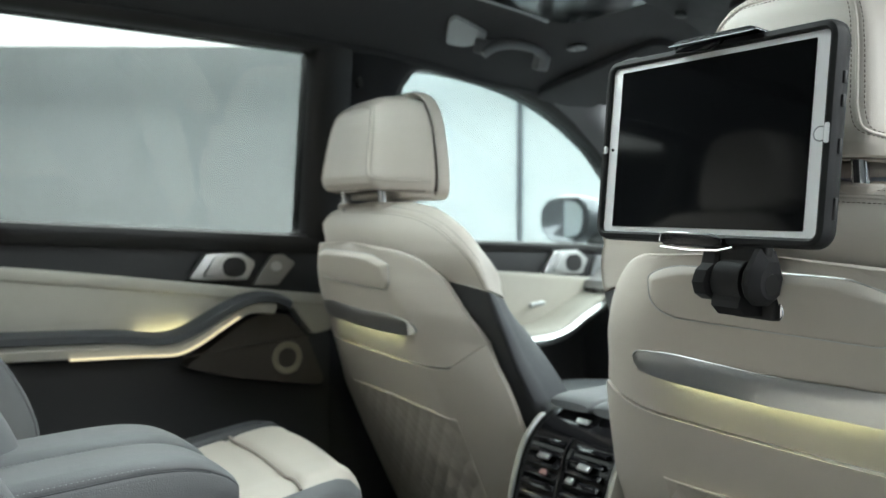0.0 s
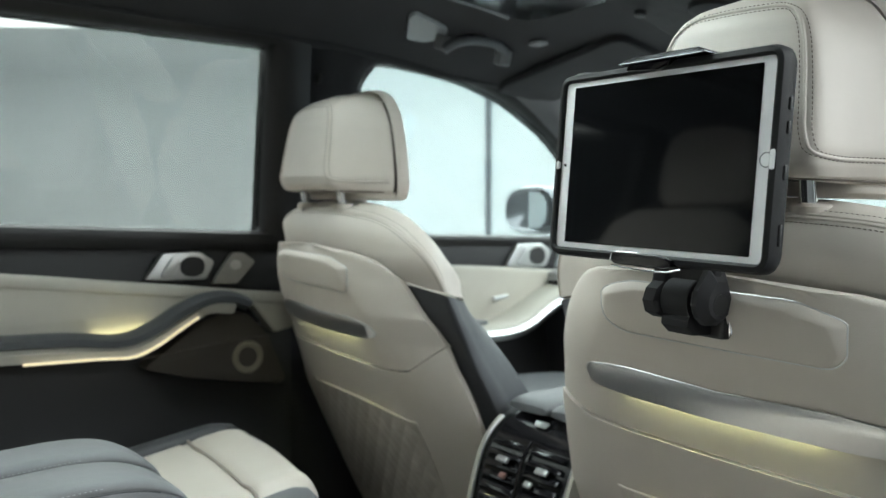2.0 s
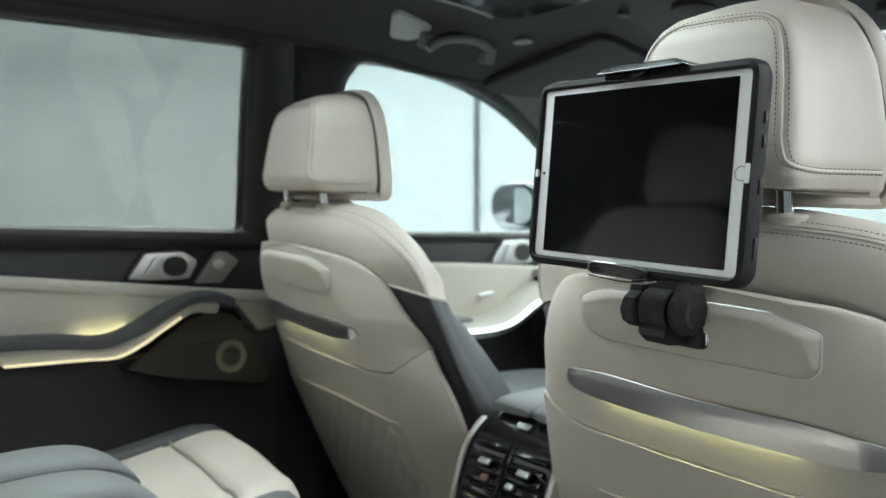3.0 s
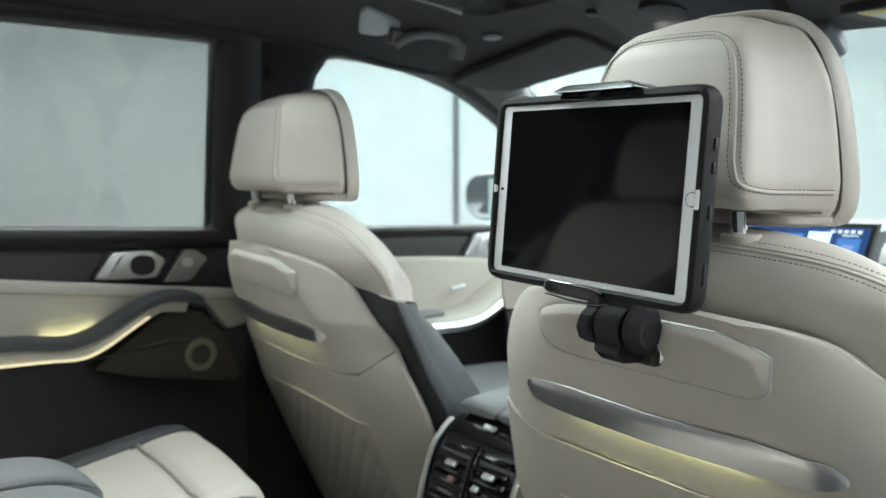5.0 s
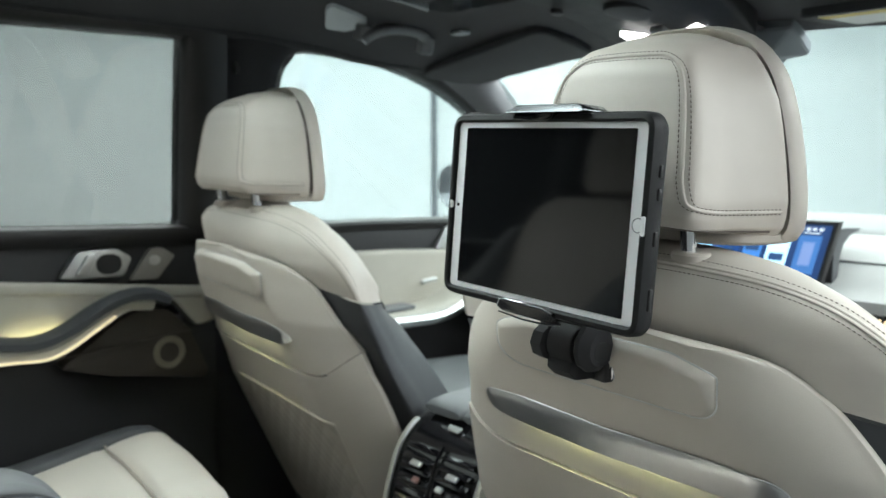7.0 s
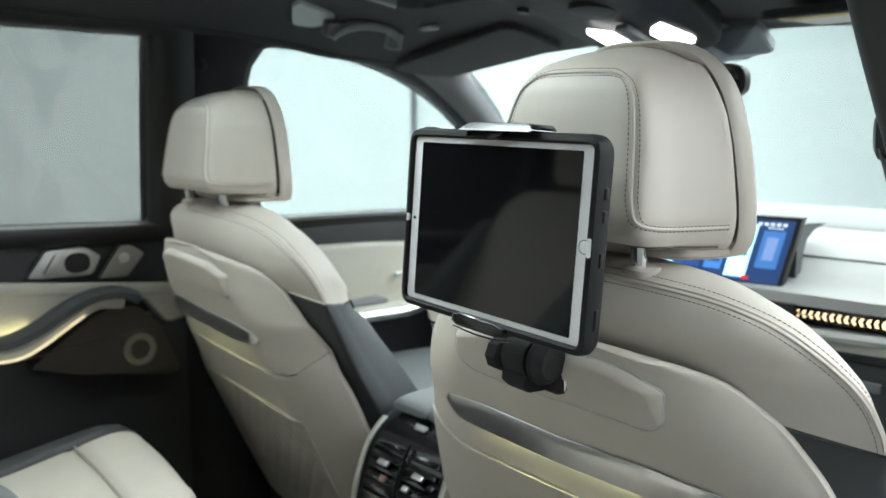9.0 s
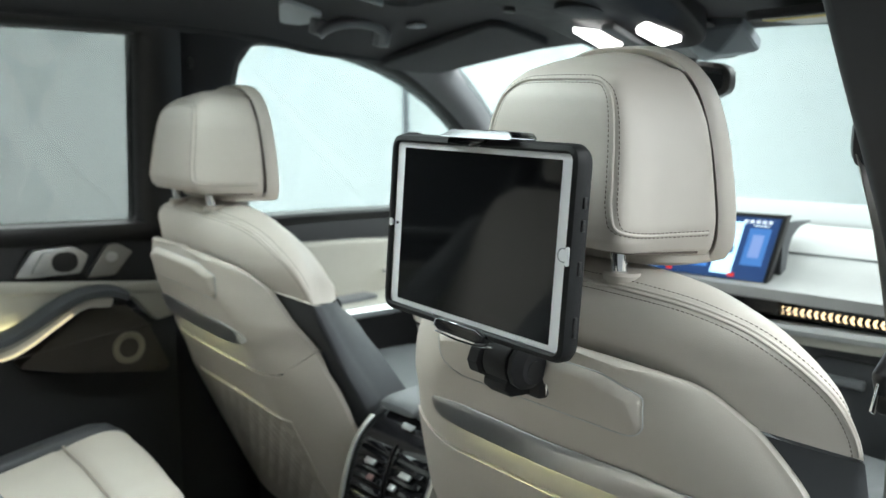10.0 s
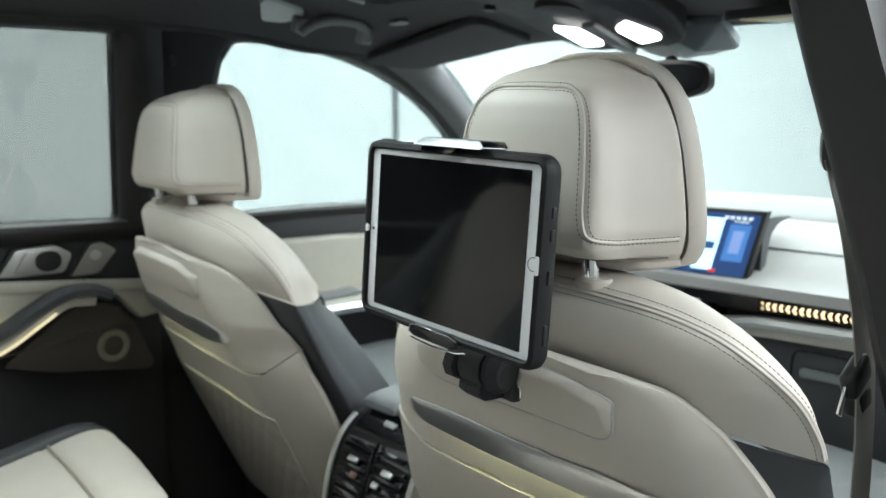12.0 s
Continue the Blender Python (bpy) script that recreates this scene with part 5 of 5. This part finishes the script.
# ---- dashboard ----
def dashboard():
    d = thing("dashboard", "cream leather dashboard with black and metal trim", "dashboard")
    # cross section: from the far edge under the windscreen to the knee panel
    def top_row(x):
        near = 1.60 + 0.03 * (x / 0.7) ** 2
        hood = 0.035 * math.exp(-((x + 0.40) / 0.2) ** 4)
        return [(x, 2.20, 1.165), (x, 2.06, 1.212 + hood * 0.4), (x, 1.94, 1.200 + hood), (x, 1.82, 1.170 + hood), (x, 1.72, 1.130 + 0.6 * hood), (x, near + 0.05, 1.100), (x, near + 0.012, 1.090), (x, near, 1.080), (x, near + 0.012, 1.068), (x, near + 0.06, 1.064)]
    part("dash_pad", sheet([[tuple(p) for p in curve(top_row(x), 26)] for x in np.linspace(-0.71, 0.71, 45)], 0.02, (0, 0.3, -0.9)), DASH, d, "cream leather dash pad")
    brow = [[(x, y, z + dz) for y, z, dz in ((1.868, 1.1785 + 0.8 * hd, 0.0), (1.872, 1.1795 + 0.8 * hd, 0.007), (1.885, 1.184 + 0.75 * hd, 0.009), (1.94, 1.199 + 0.9 * hd, 0.008), (2.0, 1.207 + 0.6 * hd, 0.005), (2.035, 1.211 + 0.45 * hd, 0.003), (2.09, 1.2075 + 0.3 * hd, 0.003), (2.15, 1.187 + 0.1 * hd, 0.004), (2.19, 1.171, 0.004))] for x in np.linspace(-0.69, 0.69, 45) for hd in (0.035 * math.exp(-((x + 0.40) / 0.2) ** 4),)]
    part("dash_brow", sheet(brow, 0.01, (0, 0, -1)), BROW, d, "grey leather upper dash pad")
    part("dash_seam", tube([(x, 1.746, 1.1422) for x in np.linspace(0.16, 0.69, 20)], 0.0022, 8), GREY, d, "grey seam across the dash pad")
    part("defroster_slot", sheet([[(x, y, 1.2135 - 0.05 * (y - 2.05) + 0.014 * math.exp(-((x + 0.40) / 0.2) ** 4)) for x in np.linspace(-0.55, 0.55, 24)] for y in (2.045, 2.06, 2.078)], 0.004, (0, 0, -1)), HANDLE, d, "grey defroster slot")
    part("fascia", block(1.40, 0.05, 0.05, pose(0, 1.665, 1.055), 0.008), PIANO, d, "piano black fascia")
    bar = part("light_bar", block(0.62, 0.012, 0.027, pose(0.43, 1.626, 1.0555, 0, 0, 1.0), 0.004), GLASSBLACK, d, "black glass bar with lit chevrons")
    che = [(-0.0035, 0.0068), (0.0015, 0.0068), (0.0055, 0.0), (0.0015, -0.0068), (-0.0035, -0.0068), (0.0005, 0.0)]
    for i in range(32):
        x = 0.270 + i * 0.0125
        part("chevron", slab([(-u, v) for u, v in che], lambda u, v, dd: Vector((x + u, 1.6195 + (x - 0.43) * 0.0175 - dd * -1, 1.0555 + v)), 0.003, 0), CHEVRON, bar, "lit amber chevron")
    lip = [(x, 1.612 + 0.03 * (x / 0.7) ** 2, 1.027 + 0.02 * (x - 0.4) - 0.016 * max(0, (0.26 - x) / 0.1)) for x in np.linspace(0.16, 0.70, 24)]
    part("trim_lip", sweep(lip, [(-0.02, 0.008), (0.012, 0.008), (0.016, 0.0), (0.012, -0.010), (-0.02, -0.010)], (0, 0, 1)), PALELIP, d, "pale satin trim lip")
    part("cream_band", sweep([(x, y + 0.006, z - 0.018) for x, y, z in lip], [(-0.02, 0.008), (0.012, 0.008), (0.014, -0.008), (-0.02, -0.010)], (0, 0, 1)), CREAMTRIM, d)
    knee = [(0.13, 0.55), (0.70, 0.55), (0.70, 1.014), (0.20, 1.014), (0.15, 0.96)]
    part("knee_panel", slab(rounded(knee, 0.03), lambda u, v, dd: Vector((u, 1.625 + (1.014 - v) * 0.12 + dd, v)), 0.05, 0.008), KNEE, d, "charcoal knee panel")
    glove = rounded([(0.31, 0.72), (0.70, 0.72), (0.70, 0.985), (0.33, 0.985)], 0.025)
    g = part("glove_box", slab(glove, lambda u, v, dd: Vector((u, 1.617 + (1.014 - v) * 0.12 + dd, v)), 0.02, 0.005), KNEE, d, "closed charcoal glove box")
    part("glove_catch", block(0.075, 0.014, 0.018, pose(0.385, 1.618, 0.945, 0, 0, 0), 0.005), HANDLE, g, "grey catch")
    part("knee_panel", slab(rounded([(-0.70, 0.55), (-0.13, 0.55), (-0.13, 1.03), (-0.70, 1.03)], 0.03), lambda u, v, dd: Vector((u, 1.63 + (1.014 - v) * 0.12 + dd, v)), 0.05, 0.008), KNEE, d, "charcoal knee panel")
    for kx, kz, kw in ((0.145, 1.050, 0.022), (0.120, 1.052, 0.012), (0.030, 1.062, 0.020)):
        part("fascia_key", block(kw, 0.008, 0.007, pose(kx, 1.594, kz), 0.002), SATIN, d, "bright fascia key")
    part("glove_gap", tube([(u, 1.6155 + (1.014 - v) * 0.12, v) for u, v in glove + glove[:1]], 0.0024, 6), BLACK, g, "dark gap round the lid")
    part("centre_stack", block(0.26, 0.10, 0.22, pose(0, 1.70, 0.93, -12), 0.02), PIANO, d, "piano black centre stack")
    part("black_trim", sweep([(x, 1.604 + 0.03 * (x / 0.7) ** 2, 1.062 + 0.0) for x in np.linspace(-0.1, 0.27, 12)], [(-0.02, 0.012), (0.006, 0.010), (0.008, -0.012), (-0.02, -0.014)], (0, 0, 1)), PIANO, d)


dashboard()


def display():
    """The wide curved screen that stands on the dashboard."""
    s = thing("curved_display", "wide curved display with a lit blue screen standing on the dashboard", "display")

    def at(u, v, d):
        # u runs from the right end (0) to the left, v upwards
        y = 1.652 - 0.02 * (u / 0.3) + 0.10 * max(0, (u - 0.05)) ** 2 * 2
        return Vector((0.246 - u - 0.02 * (0.065 - v) / 0.065 * 0.5, y - 0.016 * (v / 0.065) * -1 + d, 1.155 + v))

    def rect(u0, u1, v0, v1, n=24):
        return [(u0 + (u1 - u0) * i / n, v0) for i in range(n)] + [(u1, v0), (u1, v1)] + [(u1 + (u0 - u1) * i / n, v1) for i in range(1, n)] + [(u0, v1)]
    part("housing", slab(rect(0.0, 0.66, -0.066, 0.068), lambda u, v, d: at(u, v, d), 0.016, 0.003), BLACK, s, "thin black housing")

    def lit(name, u0, u1, v0, v1, colour, strength, lab=""):
        return part(name, slab(rect(u0, u1, v0, v1, 6), lambda u, v, d: at(u, v, d - 0.0012), 0.0008, 0), glow(name + "_light", colour, 0.55 * strength), s, lab)
    lit("screen", 0.008, 0.652, -0.058, 0.060, (0.012, 0.05, 0.17), 0.8, "lit dark blue screen")

    def tile(name, u0, u1, v0, v1, colour, strength):
        return part(name, slab(rect(u0, u1, v0, v1, 3), lambda u, v, d: at(u, v, d - 0.0022), 0.0006, 0), glow(name + "_light", tuple(c ** 1.25 for c in colour), 0.5 * strength), s)
    tile("screen_tile", 0.020, 0.062, -0.030, 0.040, (0.10, 0.28, 0.62), 0.9)
    tile("screen_tile", 0.030, 0.052, -0.015, 0.028, (0.30, 0.42, 0.72), 0.9)
    tile("screen_tile", 0.075, 0.118, -0.050, 0.050, (0.52, 0.84, 1.0), 1.9)
    tile("screen_tile", 0.128, 0.165, -0.040, 0.045, (0.12, 0.36, 0.80), 0.9)
    tile("screen_tile", 0.175, 0.225, -0.040, 0.045, (0.04, 0.14, 0.40), 0.8)
    tile("screen_tile", 0.235, 0.295, -0.050, 0.050, (0.42, 0.74, 1.0), 1.5)
    for u, v, w, h in ((0.026, 0.044, 0.030, 0.002), (0.080, 0.030, 0.032, 0.003), (0.080, 0.018, 0.024, 0.002), (0.082, -0.010, 0.028, 0.014), (0.132, 0.034, 0.028, 0.002), (0.134, 0.006, 0.026, 0.018), (0.134, -0.026, 0.026, 0.010), (0.182, 0.030, 0.036, 0.002), (0.184, -0.004, 0.014, 0.014), (0.204, -0.004, 0.014, 0.014), (0.242, 0.028, 0.044, 0.003), (0.246, -0.020, 0.036, 0.026)):
        part("screen_mark", slab(rect(u, u + w, v, v + h, 3), lambda a, b, d: at(a, b, d - 0.0031), 0.0006, 0), glow("screen_mark_light", (0.02, 0.07, 0.2) if h > 0.009 else (0.75, 0.9, 1.0), 0.5), s)
    for u in (0.022, 0.034, 0.046, 0.058, 0.070):
        tile("screen_bar", u, u + 0.008, 0.049, 0.055, (0.8, 0.9, 1.0), 0.9)
    for u in (0.066, 0.20):
        tile("warning_mark", u, u + 0.014, -0.054, -0.047, (1.0, 0.08, 0.06), 0.5)
    part("stand", slab([(1.672, 1.10), (1.674, 1.205), (1.72, 1.2075), (1.79, 1.2035), (1.74, 1.194), (1.712, 1.178), (1.698, 1.150), (1.690, 1.10)], lambda y, z, d: Vector((0.236 - d, y, z)), 0.60, 0), KNEE, s, "grey pointed screen support")


display()


# ---- under the roof ----
def grab_handle():
    g = thing("grab_handle", "folded grey plastic grab handle on the headliner", "grab handle")
    a = curve([(-0.440, 1.100, 1.570), (-0.434, 1.112, 1.580), (-0.430, 1.134, 1.590), (-0.428, 1.175, 1.597), (-0.428, 1.225, 1.595), (-0.430, 1.254, 1.582), (-0.434, 1.262, 1.562)], 40)
    part("handle_bar", sweep(a, oval(0.0125, 0.0095, 16, 2.6), (0.5, 0, 0.9)), HANDLE, g)
    part("hinge", block(0.026, 0.030, 0.030, pose(-0.446, 1.106, 1.586, 0, 20, 0), 0.005), HANDLE, g)
    part("hinge", block(0.026, 0.030, 0.034, pose(-0.440, 1.258, 1.572, 0, 20, 0), 0.005), HANDLE, g)


grab_handle()


def reading_lamp():
    lamp = thing("reading_lamp", "unlit pale rear reading lamp set into the headliner", "reading lamp")
    o = [(-0.405, 1.008), (-0.432, 1.108), (-0.460, 1.118), (-0.496, 1.098), (-0.500, 1.052), (-0.425, 1.006)]
    f = lambda x, y, d: Vector((x, y, roof_z(x, y) - 0.008 + d))
    part("lens", slab(rounded(o, 0.012), f, 0.012, 0.003), LENS, lamp, "pale lamp lens")


reading_lamp()


def coat_hook():
    h = thing("coat_hook", "small grey folding coat hook on the headliner", "coat hook")
    z = lambda x, y: roof_z(x, y) - 0.006
    ring = rounded([(-0.014, -0.011), (0.014, -0.011), (0.014, 0.011), (-0.014, 0.011)], 0.004)
    part("hook_frame", tube([(-0.368 + u, 1.292 + v, z(-0.368, 1.292)) for u, v in ring + ring[:1]], 0.0040, 8), LENS, h)
    part("hook_plate", block(0.022, 0.016, 0.004, pose(-0.368, 1.292, z(-0.368, 1.292) + 0.002, 12), 0.001), HANDLE, h)


coat_hook()


def overhead_console():
    o = thing("overhead_console", "black overhead console with two lit white reading lamps", "overhead console")
    under = lambda y: 1.566 - 0.30 * (y - 1.355) if y > 1.30 else 1.5825 - 0.12 * (y - 1.30)
    out = rounded([(-0.10, 1.15), (0.20, 1.15), (0.205, 1.36), (0.18, 1.50), (-0.07, 1.50), (-0.115, 1.36)], 0.05, 7)
    part("console_body", slab(out, lambda x, y, d: Vector((x, y, under(y) + d + 0.02 * (abs(x - 0.06) / 0.17) ** 3)), 0.06, 0.010, 3), MATTBLACK, o)
    for pts in ([(-0.026, 1.366), (0.016, 1.392), (0.021, 1.460), (-0.025, 1.458)], [(0.088, 1.400), (0.134, 1.364), (0.149, 1.452), (0.097, 1.466)]):
        part("lamp_lens", slab(rounded(pts, 0.008), lambda x, y, d: Vector((x, y, under(y) - 0.004 + d)), 0.008, 0.002), LAMPGLOW, o, "lit white lamp lens")
    part("switch_dial", slab(oval(0.040, 0.040, 30), lambda x, y, d: Vector((x + 0.055, y + 1.285, under(y + 1.285) - 0.006 + d)), 0.01, 0.003), MATTBLACK, o)
    part("console_spine", block(0.028, 0.14, 0.012, pose(0.055, 1.43, under(1.43) - 0.003, -17), 0.004), HANDLE, o)
    for x in (-0.06, 0.17):
        part("microphone_knob", slab(oval(0.014, 0.014, 20), lambda u, v, d: Vector((x + u * 0.8, 1.24 + v * 0.8, under(1.24 + v) - 0.004 + d)), 0.008, 0.002), BLACK, o)


overhead_console()


def rear_mirror():
    m = thing("rear_view_mirror", "black rear-view mirror on a sensor housing at the windscreen", "rear-view mirror")
    part("sensor_housing", loft([[(0.085 + x, y, z + c) for x, c in oval(w, h, 20, 3)] for y, z, w, h in ((1.49, 1.566, 0.086, 0.006), (1.53, 1.559, 0.094, 0.009), (1.58, 1.545, 0.090, 0.010), (1.62, 1.528, 0.080, 0.008), (1.642, 1.518, 0.06, 0.004))]), BLACK, m, "black sensor housing")
    wedge = [(0.098, 1.500, 1.556), (0.222, 1.515, 1.558), (0.212, 1.600, 1.520), (0.105, 1.590, 1.506)]
    bm = bmesh.new()
    V = [bm.verts.new(q) for q in wedge] + [bm.verts.new((x, y + 0.006, z + 0.022)) for x, y, z in wedge]
    ridge = bm.verts.new((0.160, 1.545, 1.515))
    for i in range(4):
        bm.faces.new((V[i], V[(i + 1) % 4], ridge))
        bm.faces.new((V[i], V[(i + 1) % 4], V[4 + (i + 1) % 4], V[4 + i]))
    bm.faces.new(V[4:])
    bmesh.ops.recalc_face_normals(bm, faces=bm.faces)
    bmesh.ops.bevel(bm, geom=list(bm.edges), offset=0.0022, segments=2, affect="EDGES")
    part("sensor_cover", bm, SENSOR, m, "faceted blue-grey sensor cover", 20)
    part("stalk", tube([(0.10, 1.56, 1.50), (0.11, 1.52, 1.482), (0.115, 1.50, 1.472)], 0.014, 14), BLACK, m)
    part("mirror_shell", loft([[(0.106 + x, y, 1.466 + c) for x, c in oval(w, h, 32, 3.4)] for y, w, h in ((1.468, 0.118, 0.028), (1.472, 0.124, 0.034), (1.49, 0.124, 0.034), (1.51, 0.09, 0.022))]), BLACK, m)
    part("mirror_face", slab(oval(0.114, 0.026, 32, 3.4), lambda x, z, d: Vector((0.106 + x, 1.4675 + d, 1.466 + z)), 0.002, 0), MIRROR, m, "mirror glass")


rear_mirror()


def sun_visor(x0, x1, drop, label):
    v = thing("sun_visor", label, "sun visor", group="sun visors")
    o = rounded([(x0, 1.365), (x1, 1.365), (x1 - 0.004, 1.535), (x0 + 0.004, 1.535)], 0.03)
    zz = lambda u, y: roof_z(u, y) - 0.016 if not drop else 1.547 + 0.02 * (y - 1.365)
    part("visor_flap", slab(o, lambda u, y, d: Vector((u, y, zz(u, y) + d)), 0.014, 0.005, 3), LINER, v, "charcoal fabric flap")
    for u in (x0 + 0.03, x1 - 0.03):
        part("visor_clip", block(0.02, 0.02, 0.05, pose(u, 1.525, zz(u, 1.525) + 0.030), 0.004), BLACK, v, "black visor clip")
    part("visor_rod", tube([(x0 + 0.02, 1.528, zz(x0, 1.528) + 0.012), (x1 - 0.02, 1.528, zz(x1, 1.528) + 0.012)], 0.005, 10), BLACK, v, "black pivot rod")
    return v


sun_visor(-0.59, -0.21, False, "charcoal fabric sun visor folded against the roof")
vis = sun_visor(0.30, 0.62, True, "charcoal fabric sun visor with a white and yellow notice")
part("notice", slab(rounded([(0.335, 1.370), (0.58, 1.370), (0.58, 1.505), (0.335, 1.505)], 0.004), lambda u, y, d: Vector((u, y, 1.5457 + 0.02 * (y - 1.365) + d)), 0.0012, 0), PAPER, vis, "white notice")
part("notice_band", slab([(0.335, 1.370), (0.58, 1.370), (0.58, 1.400), (0.335, 1.400)], lambda u, y, d: Vector((u, y, 1.5447 + 0.02 * (y - 1.365) + d)), 0.0008, 0), YELLOW, vis, "yellow band")


# ---- belts ----
def belt(s, label, mat):
    b = thing("seat_belt", label, "seat belt", group="seat belts")
    if s > 0:
        strip = [(0.632, 1.022, 1.37), (0.662, 1.010, 1.28), (0.686, 0.998, 1.16), (0.692, 0.992, 1.0), (0.692, 0.99, 0.58)]
        guide = (0.636, 1.015, 1.378)
    else:
        strip = [(-0.615, 1.02, 1.42), (-0.622, 1.015, 1.30), (-0.632, 1.022, 1.20), (-0.640, 1.06, 1.08), (-0.640, 1.07, 0.60)]
        guide = (-0.615, 1.02, 1.40)
    P = curve(strip, 30)
    part("webbing", sheet([[(px, py + k, pz) for k in np.linspace(-0.023, 0.023, 5)] for px, py, pz in P], 0.0015, (s, 0, 0)), mat, b, "woven belt webbing")
    part("upper_guide", loft([[(guide[0] - s * (t - 0.01), guide[1] + u, guide[2] + v) for u, v in oval(a, c, 20, 3)] for t, a, c in ((0.0, 0.018, 0.026), (0.014, 0.018, 0.026), (0.019, 0.012, 0.018))]), BLACK, b, "black belt guide")
    if s > 0:
        tongue = part("belt_tongue", block(0.016, 0.044, 0.030, pose(0.683, 0.985, 1.157, 28), 0.006), BLACK, b, "black belt tongue")
        part("tongue_blade", block(0.003, 0.011, 0.032, pose(0.682, 0.962, 1.138, -30), 0.001), CHROME, tongue, "bright steel blade")
        part("belt_stop", block(0.018, 0.034, 0.026, pose(0.682, 0.996, 1.130, 15), 0.006), BLACK, b)


belt(1, "pale seat belt with black tongue hanging at the door pillar", BELT)
belt(-1, "pale seat belt hanging at the door pillar", BELT)


# ---- wing mirror ----
def wing_mirror():
    m = thing("wing_mirror", "grey wing mirror outside the front side window", "wing mirror")
    c = (-0.955, 1.86, 1.255)
    rings = []
    for y, a, b in ((1.826, 0.090, 0.054), (1.815, 0.104, 0.066), (1.825, 0.111, 0.073), (1.86, 0.112, 0.074), (1.91, 0.095, 0.062), (1.95, 0.06, 0.04), (1.96, 0.02, 0.015)):
        rings.append([(c[0] + u, y, c[2] + v) for u, v in oval(a, b, 36, 2.7)])
    part("mirror_cap", loft(rings), CAP, m, "grey painted cap")
    part("mirror_face", slab(oval(0.092, 0.055, 36, 2.7), lambda u, v, d: Vector((c[0] + u, 1.823 - 0.25 * u + d, c[2] + v)), 0.003, 0), MIRROR, m, "mirror glass")
    part("mirror_arm", tube([(-0.76, 1.86, 1.175), (-0.82, 1.86, 1.180), (-0.88, 1.86, 1.20)], [0.022, 0.02, 0.024], 16), BLACK, m)


wing_mirror()
